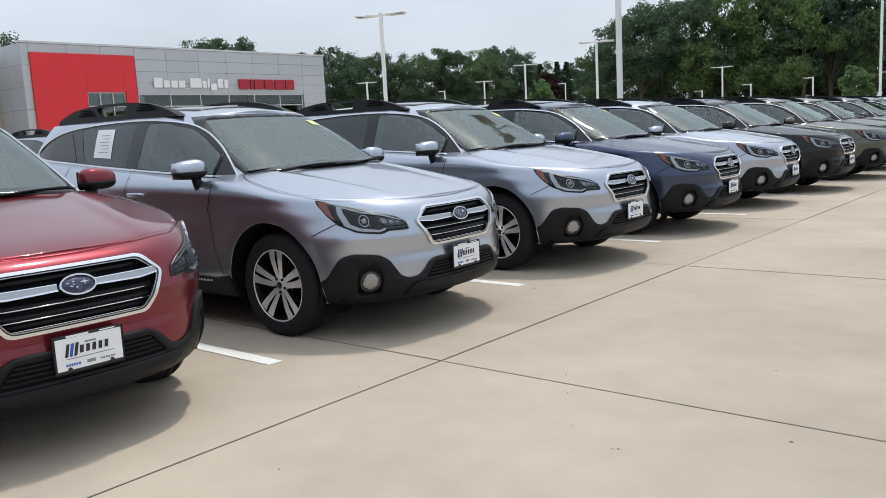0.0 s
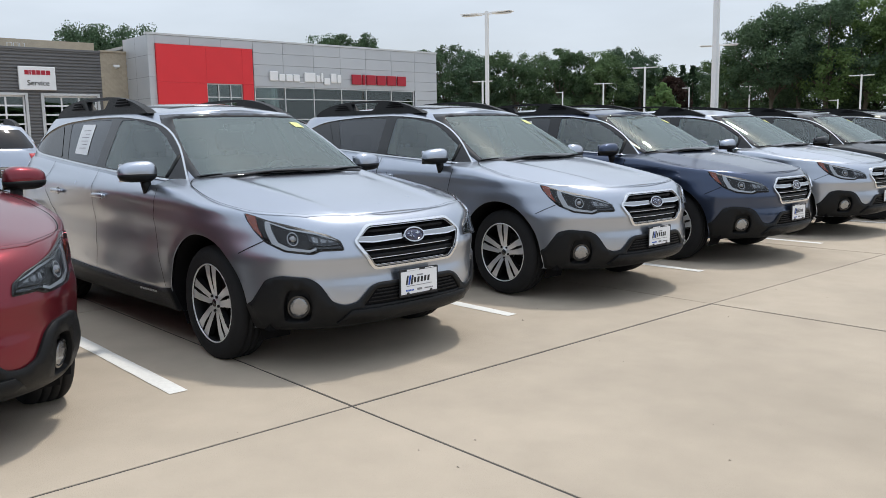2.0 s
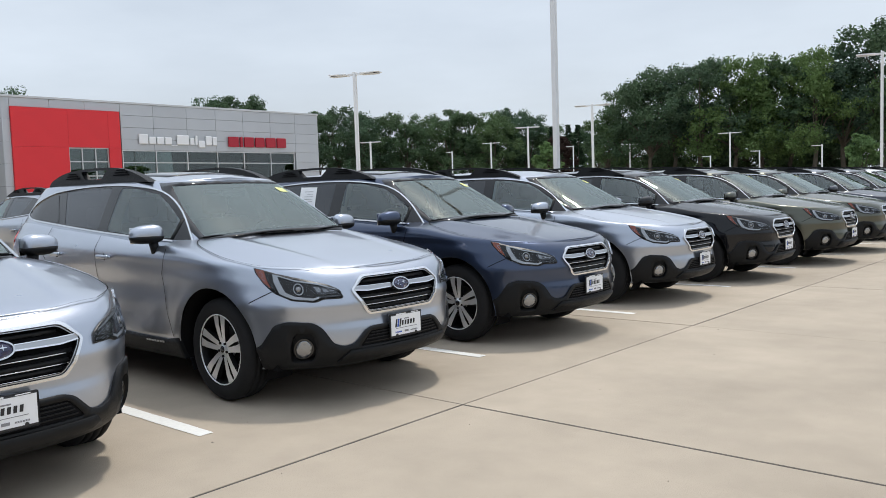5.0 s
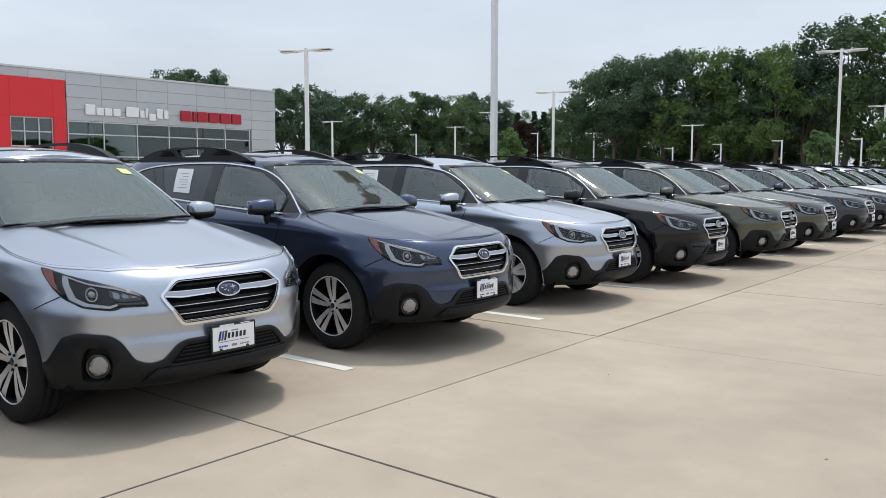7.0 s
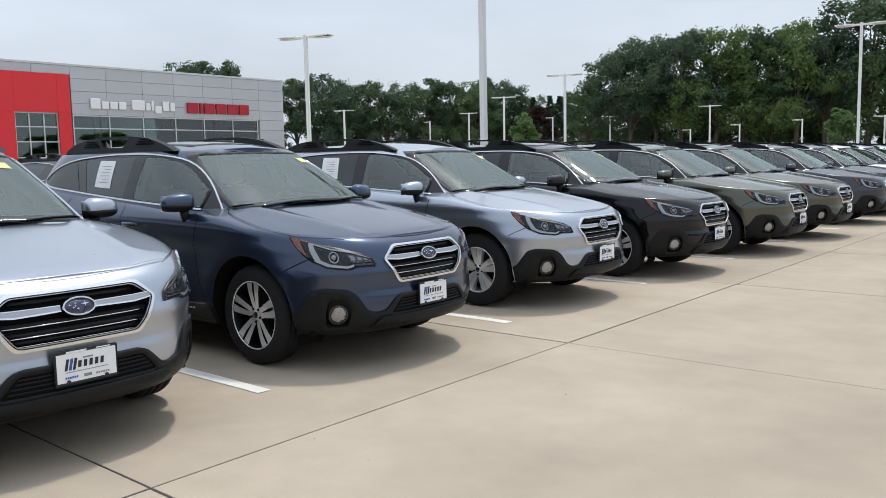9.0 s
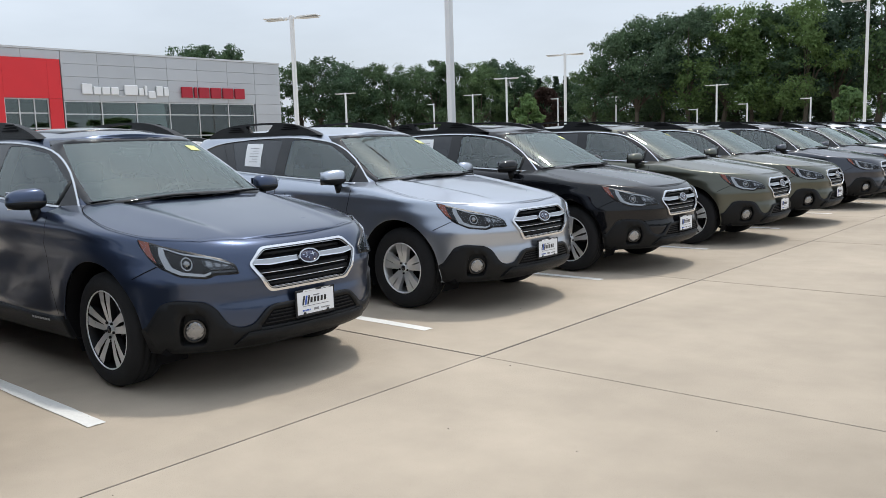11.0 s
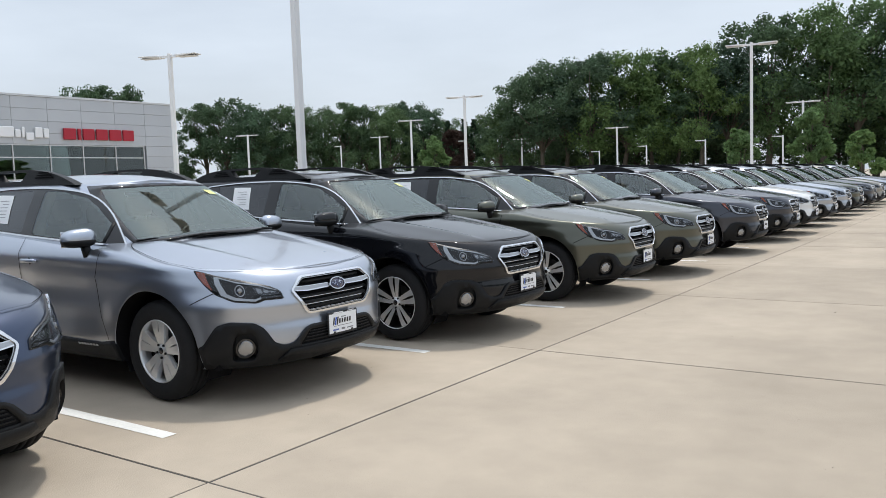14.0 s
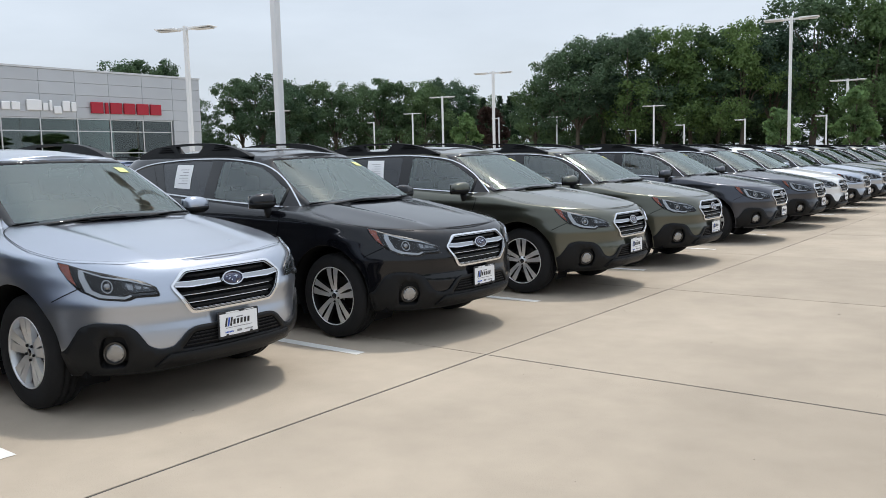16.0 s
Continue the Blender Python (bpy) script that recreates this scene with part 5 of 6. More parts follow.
def build_wagon(kind="machined"):
    car = thing("car", "", "car")
    body = part("body", body_mesh(), None, car)
    # dark floor, firewall and wheel housings
    bm = bmesh.new()
    add_box(bm, -3.75, 0.55, -0.80, 0.80, 0.27, 0.34)
    add_box(bm, -0.62, -0.58, -0.78, 0.78, 0.3, 1.0)
    add_box(bm, -3.72, -3.68, -0.75, 0.75, 0.3, 1.05)
    part("floor_pan", bm, M["dark"], car)
    for a in (0.0, -WB):
        for s in (-1, 1):
            v, f = [], []
            n = 26
            for k in range(n + 1):
                t = math.pi * (-0.16 + 1.32 * k / n)
                for yy in (0.93, 0.56):
                    v.append((a + (ARCH + 0.004) * math.cos(t), s * min(yy, float(LOW.half(a + ARCH * math.cos(t), max(0.25, 0.39 + ARCH * math.sin(t)))) - 0.006 if yy > 0.8 else yy), 0.39 + (ARCH + 0.004) * math.sin(t)))
            f = [(2 * k, 2 * k + 1, 2 * k + 3, 2 * k + 2) for k in range(n)]
            b = len(v)
            v.append((a, s * 0.56, 0.39))
            f += [(2 * k + 1, 2 * k + 3, b) for k in range(n)]
            part("wheel_arch_liner", mesh_of("wheel_arch_liner", v, f, M["dark"], True), None, car)
    # rolled lips round the arches
    for a in (0.0, -WB):
        for s in (-1, 1):
            ang = np.linspace(-0.14, math.pi + 0.14, 34)
            x, z = a + ARCH * np.cos(ang), 0.39 + ARCH * np.sin(ang)
            y = s * (LOW.half(x, z) - 0.005)
            part("arch_lip", mesh_of("arch_lip", *tube(np.stack([x, y, z], 1), 0.0045, 6), PAINTS["silver"], True), None, car)
    # cladding: sills, bumper corners, chin
    sill = LOW.loop([("s", -0.422, 0.27), ("s", -2.36, 0.27), ("s", -2.42, 0.36), ("s", -2.30, 0.445), ("s", -0.60, 0.405), ("s", -0.436, 0.43)])
    add_sheet("sill_cladding", LOW, sill, M["plastic"], car, "black sill cladding", both=True, lift=0.012, thick=0.03, step=0.07)
    bars = []
    for k in range(7):
        x0 = -0.64 - 0.036 * k
        bars.append(sheet([(LOW.side(x0, 0.377), 0.377), (LOW.side(x0 - 0.025, 0.377), 0.377), (LOW.side(x0 - 0.025, 0.391), 0.391), (LOW.side(x0, 0.391), 0.391)], LOW.place, 0.05, (), 0.0155, 0.002))
    part("model_name_bars", mesh_of("model_name_bars", *joined(*bars), M["wing_grey"]), None, car, "small silver letter bars")
    # one lower-bumper moulding across the nose: fog surrounds, intake frame, chin
    right = LOW.loop([("s", 0.424, 0.285), ("s", 0.436, 0.437), ("s", 0.48, 0.455), ("f", -0.825, 0.592), ("f", -0.78, 0.614), ("f", -0.665, 0.600), ("f", -0.62, 0.560), ("f", -0.565, 0.455), ("f", -0.50, 0.428), ("f", -0.43, 0.440), ("f", -0.345, 0.525), ("f", -0.29, 0.545)])
    full = right + [(-u, z) for u, z in right[::-1]] + [(LOW.front(y, 0.285), 0.285) for y in (0.7, 0.5, 0.25, 0, -0.25, -0.5, -0.7)]
    intake = [(LOW.front(y, z), z) for y, z in ((-0.395, 0.418), (-0.31, 0.512), (0.31, 0.512), (0.395, 0.418))]
    fog_holes = []
    for s in (-1, 1):
        u0 = LOW.front(s * 0.716, 0.425)
        pocket = rounded([(u0 + dy * 0.80, 0.425 + dz) for dy, dz in ((-0.080, -0.085), (0.080, -0.085), (0.092, 0.02), (0.062, 0.108), (-0.062, 0.108), (-0.092, 0.02))], 0.03, 3)
        fog_holes.append(pocket)
        part("fog_pocket", mesh_of("fog_pocket", *sheet([(u0 + (u - u0) * 1.05, 0.425 + (z - 0.425) * 1.05) for u, z in pocket], LOW.place, 0.04, (), -0.036, 0.0), M["plastic"], True), None, car)
    add_sheet("bumper_cladding", LOW, rounded(full, 0.025, 3), M["plastic"], car, "black lower bumper moulding", holes=[rounded(intake, 0.02)] + fog_holes, lift=0.014, thick=0.05, step=0.04)
    # chin: silver-grey skid edge and a slat band in the intake
    chin = [(LOW.front(y, z), z) for y, z in ((-0.52, 0.335), (-0.46, 0.405), (0.46, 0.405), (0.52, 0.335), (0.3, 0.322), (0, 0.318), (-0.3, 0.322))]
    add_sheet("chin_guard", LOW, chin, M["plastic"], car, "black chin guard", lift=0.028, thick=0.02, step=0.06)
    add_sheet("intake_back", LOW, [(u * 1.03, z + (0.006 if z > 0.45 else -0.006)) for u, z in intake], M["dark"], car, lift=0.006, thick=0.0, step=0.06)
    for z in (0.437, 0.458, 0.479, 0.498):
        hw = 0.375 - (z - 0.42) * 0.85
        v, f = line_on(LOW, [(LOW.front(y, z), z) for y in np.linspace(-hw, hw, 13)], 0.007, 0.012, depth=0.008)
        part("intake_slat", mesh_of("intake_slat", v, f, M["plastic"]), None, car)
    # grille: chrome frame, black back, bars with the wide wing bar
    grille = add_sheet("grille", LOW, hexa(0.0), M["dark"], car, "black grille with chrome frame and bars", lift=-0.035, thick=0.0, step=0.06)
    part("grille_frame", mesh_of("grille_frame", *sheet(rounded(hexa(0.013), 0.03), LOW.place, 0.035, [rounded(hexa(-0.002), 0.028)], 0.016, 0.014), M["satin"], False), None, grille, "chrome hexagonal surround")
    part("grille_lip", mesh_of("grille_lip", *sheet(rounded(hexa(0.002), 0.03), LOW.place, 0.035, [rounded(hexa(-0.009), 0.024)], 0.006, 0.046), M["gloss_black"], False), None, grille)
    part("grille_inner_line", mesh_of("grille_inner_line", *sheet(rounded(hexa(-0.006), 0.026), LOW.place, 0.035, [rounded(hexa(-0.010), 0.024)], 0.0085, 0.004), M["wing_grey"], False), None, grille)
    def bar(z, hw, w, d, mat, name, lift=0.0, gap=0.0):
        segs = [(-hw, -gap), (gap, hw)] if gap else [(-hw, hw)]
        for a, b in segs:
            pts = [(LOW.front(y, z + GZ), z + GZ) for y in np.linspace(a, b, 9)]
            p, n_ = LOW.place(np.array([q[0] for q in pts]), np.array([q[1] for q in pts]))
            v, f = tube(p + n_ * (lift - d / 2), w / 2, 8, flat=1.0)
            part(name, mesh_of(name, v, f, mat, True), None, grille)
    for z, hw in ((0.870, 0.31), (0.765, 0.373), (0.718, 0.345), (0.674, 0.312)):
        bar(z, hw, 0.024, 0.04, M["plastic"], "grille_slat", -0.005)
    for z, hw in ((0.753, 0.36), (0.704, 0.333), (0.662, 0.302)):
        bar(z, hw, 0.006, 0.012, M["chrome"], "grille_bar", 0.004)
    for s in (-1, 1):
        wing = [(LOW.front(s * y, z + GZ), z + GZ) for y, z in ((0.085, 0.827), (0.404, 0.832), (0.398, 0.812), (0.30, 0.801), (0.085, 0.806))]
        if s > 0:
            wing = wing[::-1]
        part("wing_bar", mesh_of("wing_bar", *sheet(wing, LOW.place, 0.04, (), 0.010, 0.03), M["wing_grey"], False), None, grille, "brushed wing bar with a chrome edge")
        for zz, w_ in (((0.802, 0.797, 0.807), 0.008), ((0.828, 0.829, 0.832), 0.0045)):
            v, f = line_on(LOW, [(LOW.front(s * y, z + GZ), z + GZ) for y, z in ((0.085, zz[0]), (0.19, (zz[0] + zz[1]) / 2), (0.30, zz[1]), (0.398, zz[2]))], w_, 0.0125, depth=0.012)
            part("wing_edge", mesh_of("wing_edge", v, f, M["satin"]), None, grille)
    oval = lambda a, b: [(LOW.front(a * math.cos(t), 0.81), 0.812 + GZ + b * math.sin(t)) for t in np.linspace(0, 2 * math.pi, 28, endpoint=False)]
    badge = part("badge", mesh_of("badge", *sheet(oval(0.078, 0.040), LOW.place, 0.03, (), 0.024, 0.03), M["emblem_blue"], True), None, car, "dark blue oval badge with chrome rim")
    part("badge_rim", mesh_of("badge_rim", *sheet(oval(0.082, 0.044), LOW.place, 0.02, [oval(0.074, 0.037)], 0.028, 0.03), M["chrome"], False), None, badge)
    for k, (dy, dz, r) in enumerate(((0.030, 0.008, 0.022), (-0.008, -0.012, 0.010), (-0.030, -0.006, 0.010), (-0.045, 0.008, 0.010), (-0.018, 0.014, 0.010), (-0.020, 0.001, 0.008))):
        st = []
        for q in range(8):
            rr = r if q % 2 == 0 else r * 0.35
            st.append((LOW.front(dy, 0.81) + rr * math.cos(q * math.pi / 4) * 0.55 * (1.6 if q % 4 == 0 else 0.8), 0.812 + GZ + dz + rr * math.sin(q * math.pi / 4) * 0.7))
        part("star", mesh_of("star", *sheet(st, LOW.place, 0.05, (), 0.026, 0.002), M["chrome"]), None, badge)
    # plate: dealer card with bars for the lettering
    px = 0.990
    plate = part("dealer_plate", box(px - 0.006, px, -0.158, 0.158, 0.432, 0.602, 0.008), M["ink"], car, "white dealer card in a black frame")
    part("card", box(px, px + 0.0025, -0.148, 0.148, 0.449, 0.589), M["plate_white"], plate)
    def mark(y0, y1, z0, z1, mat, skew=0.0):
        y0, y1, skew = -y1, -y0, -skew
        z0, z1 = z0 + 0.007, z1 + 0.007
        bm = box(px + 0.0026, px + 0.0045, y0, y1, z0, z1)
        for v in bm.verts:
            v.co.y += (v.co.z - z0) * skew
        part("print_bar", bm, mat, plate)
    # name: a three tall slanted bars, then five shorter ones
    for y0, mt in ((0.112, "ink"), (0.092, "ink_blue"), (0.072, "ink")):
        mark(y0 - 0.013, y0, 0.500, 0.556, M[mt], -0.22)
    for k in range(5):
        mark(0.030 - 0.028 * k, 0.046 - 0.028 * k, 0.508, 0.541, M["ink"], -0.12)
    mark(-0.03, 0.02, 0.549, 0.556, M["ink_grey"])
    mark(-0.105, 0.105, 0.489, 0.492, M["ink_grey"])
    for k in range(6):
        mark(0.048 + 0.011 * k, 0.055 + 0.011 * k, 0.459, 0.469, M["ink_blue"])
        mark(-0.110 + 0.012 * k, -0.102 + 0.012 * k, 0.459, 0.467, M["ink_grey"])
    mark(-0.020, 0.018, 0.457, 0.471, M["ink_grey"])
    mark(0.0, 0.10, 0.5835, 0.5925, M["plate_white"])
    mark(-0.12, -0.05, 0.586, 0.591, M["plate_white"])
    for yy in (-0.095, 0.095):
        part("bolt", cyl((px + 0.002, yy, 0.452), (px + 0.009, yy, 0.452), 0.009, n=10), M["ink"], plate)
    # headlights
    for s in (-1, 1):
        hl = LOW.loop([("f", -0.487, 0.752), ("f", -0.498, 0.806), ("f", -0.56, 0.846), ("f", -0.68, 0.888), ("s", 0.55, 0.928), ("s", 0.45, 0.960), ("s", 0.40, 0.970), ("s", 0.425, 0.93), ("s", 0.49, 0.865), ("s", 0.57, 0.800), ("f", -0.76, 0.752), ("f", -0.66, 0.736), ("f", -0.635, 0.741), ("f", -0.612, 0.754)])
        hl = rounded(hl, 0.012, 2)
        hl_m = hl if s < 0 else mirrored(hl)
        lamp = part("headlight", mesh_of("headlight", *sheet(hl_m, LOW.place, 0.04, (), 0.009, 0.026), M["lamp_dark"], True), None, car, "clear headlight with amber corner")
        def piece(name, pts, mat, lift, thick=0.006, label=""):
            l = LOW.loop(pts)
            l = l if s < 0 else mirrored(l)
            return part(name, mesh_of(name, *sheet(l, LOW.place, 0.03, (), lift, thick), mat, False), None, lamp, label)
        piece("amber_reflector", [("s", 0.415, 0.963), ("s", 0.475, 0.950), ("s", 0.505, 0.895), ("s", 0.548, 0.832), ("s", 0.492, 0.872), ("s", 0.440, 0.922)], M["amber"], 0.013, 0.008, "amber side reflector")
        piece("light_guide", [("s", 0.535, 0.918), ("s", 0.555, 0.875), ("f", -0.792, 0.797), ("f", -0.752, 0.762), ("f", -0.66, 0.748), ("f", -0.628, 0.762), ("f", -0.628, 0.773), ("f", -0.66, 0.762), ("f", -0.738, 0.778), ("f", -0.770, 0.805), ("s", 0.588, 0.877), ("s", 0.565, 0.912)], M["lamp_white"], 0.014, 0.006, "bright C-shaped light guide")
        piece("main_beam", [("f", -0.655, 0.850), ("f", -0.58, 0.830), ("f", -0.525, 0.804), ("f", -0.51, 0.785), ("f", -0.62, 0.783), ("f", -0.65, 0.81)], M["beam_grey"], 0.012, 0.004, "faceted main beam reflector")
        piece("signal_strip", [("f", -0.645, 0.777), ("f", -0.505, 0.777), ("f", -0.50, 0.765), ("f", -0.625, 0.765)], M["beam_grey"], 0.012, 0.003)
        piece("upper_strip", [("s", 0.53, 0.925), ("f", -0.72, 0.884), ("f", -0.62, 0.858), ("f", -0.525, 0.815), ("f", -0.525, 0.810), ("f", -0.62, 0.848), ("f", -0.72, 0.876), ("s", 0.548, 0.915)], M["wing_grey"], 0.015, 0.005)
        for q in range(3):
            piece("facet", [("f", -0.640 + 0.038 * q, 0.838 - 0.012 * q), ("f", -0.612 + 0.038 * q, 0.828 - 0.012 * q), ("f", -0.612 + 0.036 * q, 0.800), ("f", -0.634 + 0.036 * q, 0.800)], M["beam_silver"], 0.0135, 0.003)
        u0, z0 = LOW.front(-0.715, 0.824), 0.824
        u0 = u0 if s < 0 else -u0
        ring = lambda r: [(u0 + r * 0.72 * math.cos(t), z0 + r * math.sin(t)) for t in np.linspace(0, 2 * math.pi, 22, endpoint=False)]
        pp, pn = LOW.place(np.array([u0]), np.array([z0]))
        pv, pf = lathe([(0.0, -0.030), (0.012, -0.0285), (0.022, -0.024), (0.030, -0.015), (0.034, 0.0)], 20)
        turn_ = Vector((0, -1, 0)).rotation_difference(Vector(pn[0])).to_matrix()
        part("projector", mesh_of("projector", [tuple(turn_ @ Vector(q) * 0.95 + Vector(pp[0]) - Vector(pn[0]) * 0.001) for q in pv], pf, M["projector"], True), None, lamp, "domed glass projector lens")
        part("projector_ring", mesh_of("projector_ring", *sheet(ring(0.039), LOW.place, 0.02, [ring(0.033)], 0.018, 0.008), M["lamp_white"], False), None, lamp)
        part("lens_cover", fair(mesh_of("lens_cover", *sheet(hl_m, LOW.place, 0.04, (), 0.024, 0.013), M["lamp_cover"], True), LOW), None, lamp, "clear lens cover")
        # fog lamp, sunk in its black bowl
        u1 = LOW.front(-0.716, 0.425)
        u1 = u1 if s < 0 else -u1
        ring2 = lambda r: [(u1 + r * 0.78 * math.cos(t), 0.425 + r * math.sin(t)) for t in np.linspace(0, 2 * math.pi, 26, endpoint=False)]
        fog = part("fog_lamp", mesh_of("fog_lamp", *sheet(ring2(0.062), LOW.place, 0.02, (), -0.006, 0.03), M["fog_lens"], True), None, car, "round fluted fog lamp")
        part("fog_bezel", mesh_of("fog_bezel", *sheet(ring2(0.072), LOW.place, 0.02, [ring2(0.062)], -0.002, 0.034), M["gloss_black"], False), None, fog)
        # tail lamp round the rear corner
        tl = LOW.loop([("s", -3.50, 1.10), ("s", -3.66, 1.20), ("s", -3.86, 1.19), ("s", -3.90, 1.02), ("s", -3.78, 0.97)])
        part("tail_lamp", mesh_of("tail_lamp", *sheet(tl if s < 0 else mirrored(tl), LOW.place, 0.05, (), 0.008, 0.01), M["red_lens"], True), None, car, "red wraparound tail lamp")
        # mirror
        mv = bmesh.new()
        bmesh.ops.create_uvsphere(mv, u_segments=20, v_segments=12, radius=1.0)
        for v in mv.verts:
            x, y_, z = v.co
            x = math.copysign(abs(x) ** 0.75, x) * (0.085 if x > 0 else 0.05)
            y_ = math.copysign(abs(y_) ** 0.7, y_) * 0.135
            z = math.copysign(abs(z) ** 0.7, z) * (0.088 - 0.012 * (y_ / 0.135) if z > 0 else 0.066)
            v.co = (x, y_, z)
        mir = part("mirror", mv, PAINTS["silver"], car, smooth=True, m=pose(-0.755, s * 0.985, 1.185, 0, 0, s * 12) @ Matrix.Diagonal((0.95, 0.95 * s, 0.92, 1)))
        lowm = bmesh.new()
        bmesh.ops.create_uvsphere(lowm, u_segments=20, v_segments=12, radius=1.0)
        for v in lowm.verts:
            x, y_, z = v.co
            x = math.copysign(abs(x) ** 0.75, x) * (0.086 if x > 0 else 0.051)
            y_ = math.copysign(abs(y_) ** 0.7, y_) * 0.1365
            z = math.copysign(abs(z) ** 0.7, z) * 0.068
            v.co = (x, y_, min(z, -0.006 - 0.10 * (0.08 - x) * (x > 0)))
        part("mirror_base", lowm, M["plastic"], mir, smooth=True)
        bm = bmesh.new()
        add_cyl(bm, (0.0, -0.050, -0.045), (0.012, -0.062, -0.150), 0.048, 0.036, 16)
        add_cyl(bm, (0.012, -0.062, -0.150), (0.020, -0.090, -0.178), 0.036, 0.022, 16)
        for v in bm.verts:
            v.co.y = -0.055 + (v.co.y + 0.055) * 0.8
        part("mirror_stalk", bm, M["plastic"], mir, smooth=True)
        part("mirror_glass", box(-0.056, -0.050, -0.115, 0.115, -0.065, 0.065, 0.003), M["chrome"], mir)
        # door handles, gaps, chrome line
        for x in (-1.52, -2.42):
            p, n_ = LOW.place(np.array([LOW.side(x, 1.0, s > 0)]), np.array([1.0]))
            h = bmesh.new()
            add_box(h, -0.100, 0.100, 0.008, 0.034, -0.016, 0.018, 0.012, 3)
            add_box(h, -0.10, -0.07, -0.02, 0.014, -0.012, 0.012)
            add_box(h, 0.07, 0.10, -0.02, 0.014, -0.012, 0.012)
            if s < 0:
                for v in h.verts:
                    v.co.y *= -1
            part("door_handle", h, PAINTS["silver"], car, smooth=True, m=pose(*p[0]))
            # flat black oval on the door paints in the shade of the handle's hollow
            cup = [(LOW.side(x, 1.0, s > 0) + 0.040 * math.cos(t), 1.0 + 0.030 * math.sin(t)) for t in np.linspace(0, 2 * math.pi, 20, endpoint=False)]
            part("handle_cup", mesh_of("handle_cup", *sheet(cup, LOW.place, 0.03, (), 0.0015, 0.0), M["gloss_black"], True), None, car)
        gaps = []
        for pts in ([("s", -0.56, 1.085), ("s", -0.62, 0.90), ("s", -0.58, 0.60), ("s", -0.50, 0.43)],
                    [("s", -1.66, 1.175), ("s", -1.68, 0.8), ("s", -1.66, 0.44)],
                    [("s", -2.66, 1.235), ("s", -2.72, 1.0), ("s", -2.56, 0.86), ("s", -2.40, 0.72), ("s", -2.33, 0.45)],
                    [("s", 0.40, 0.735), ("s", 0.47, 0.772), ("s", 0.55, 0.812)]):
            l = LOW.loop(pts)
            gaps.append(line_on(LOW, l if s < 0 else [(-u, z) for u, z in l], 0.006))
        part("panel_gap", mesh_of("panel_gap", *joined(*gaps), M["gap"]), None, body)
        trim = top_side(SIDE_OUT)
        v, f = line_on(TOP, trim if s < 0 else [(-u, z) for u, z in trim], 0.014, 0.016, True, 0.014)
        part("window_trim", mesh_of("window_trim", v, f, M["chrome"], False), None, car, "chrome window surround")
        tr = lambda q: top_side(q) if s < 0 else mirrored(top_side(q))
        part("window_frame", fair(mesh_of("window_frame", *sheet(tr(SIDE_OUT), TOP.place, 0.06, [tr(rounded(PANE_FRONT, 0.03)), tr(rounded(PANE_REAR, 0.03))], 0.006, 0.0), M["frit"], True), TOP), None, car, "black window pillars")
        divide = tr([(-0.715, 1.135), (-0.725, 1.29), (-0.755, 1.30), (-0.745, 1.135)])
        part("sail_divider", mesh_of("sail_divider", *sheet(divide, TOP.place, 0.06, (), 0.010, 0.006), M["plastic"], True), None, car)
        for pane, mt, nm in ((PANE_FRONT, "clear_pane", "front door glass"), (PANE_REAR, "dark_pane", "dark rear door glass")):
            part("side_window", fair(mesh_of("side_window", *sheet(tr([(x, z) for x, z in rounded(pane, 0.03)]), TOP.place, 0.06, (), 0.004, 0.0), M[mt], True), TOP), None, car, nm)
        part("quarter_window", fair(mesh_of("quarter_window", *sheet(tr(rounded(PANE_QUARTER, 0.04)), TOP.place, 0.06, (), 0.009, 0.0), M["frit"], True), TOP), None, car, "dark quarter glass")
        # roof rails: raised bar on two long feet
        rail = smooth_loop([(-1.33, 1.604), (-1.49, 1.662), (-1.72, 1.718), (-2.0, 1.750), (-2.3, 1.757), (-2.6, 1.753), (-2.85, 1.738), (-3.05, 1.705), (-3.22, 1.650), (-3.26, 1.60)], 3, False) + [(-2.3, 1.612)]
        hole = rounded([(-2.08, 1.729), (-2.17, 1.655), (-2.50, 1.655), (-2.58, 1.731), (-2.3, 1.737)], 0.02)

        def rail_face(side):
            return lambda u, v: (np.stack([u, np.full_like(u, side * 0.032), v], 1), np.tile([0, float(side), 0], (len(u), 1)))
        rv, rf = joined(sheet(rail, rail_face(1), 0.08, [hole], 0.0, 0.064), sheet(rail, rail_face(-1), 0.08, [hole], 0.0, 0.0))
        rv = [(x, y_ * (1.25 - 0.5 * (z - 1.6) / 0.16), z) for x, y_, z in rv]
        m_ = mesh_of("roof_rail", rv, rf, M["plastic"], False)
        bmr = bmesh.new()
        bmr.from_mesh(m_)
        bmesh.ops.remove_doubles(bmr, verts=bmr.verts, dist=0.0004)
        bmesh.ops.recalc_face_normals(bmr, faces=bmr.faces)
        bmr.to_mesh(m_)
        bmr.free()
        r_ = part("roof_rail", m_, None, car, "black raised roof rail")
        r_.matrix_basis = pose(0, s * 0.585, 0)
        for q in range(3):
            for x0, zz in ((-1.78, 1.672), (-2.72, 1.668)):
                part("rail_recess", box(x0 - 0.15 + 0.03 * q, x0 + 0.12 - 0.03 * q, s * 0.625 - 0.004, s * 0.625 + 0.004, zz + 0.021 * q, zz + 0.012 + 0.021 * q), M["dark"], r_, m=pose(0, -s * 0.585, 0))
        for x in (0.0, -WB):
            wheel(kind, car, pose(x, s * 0.778, HUB, 0, 0 if s < 0 else 0, 0 if s < 0 else 180))
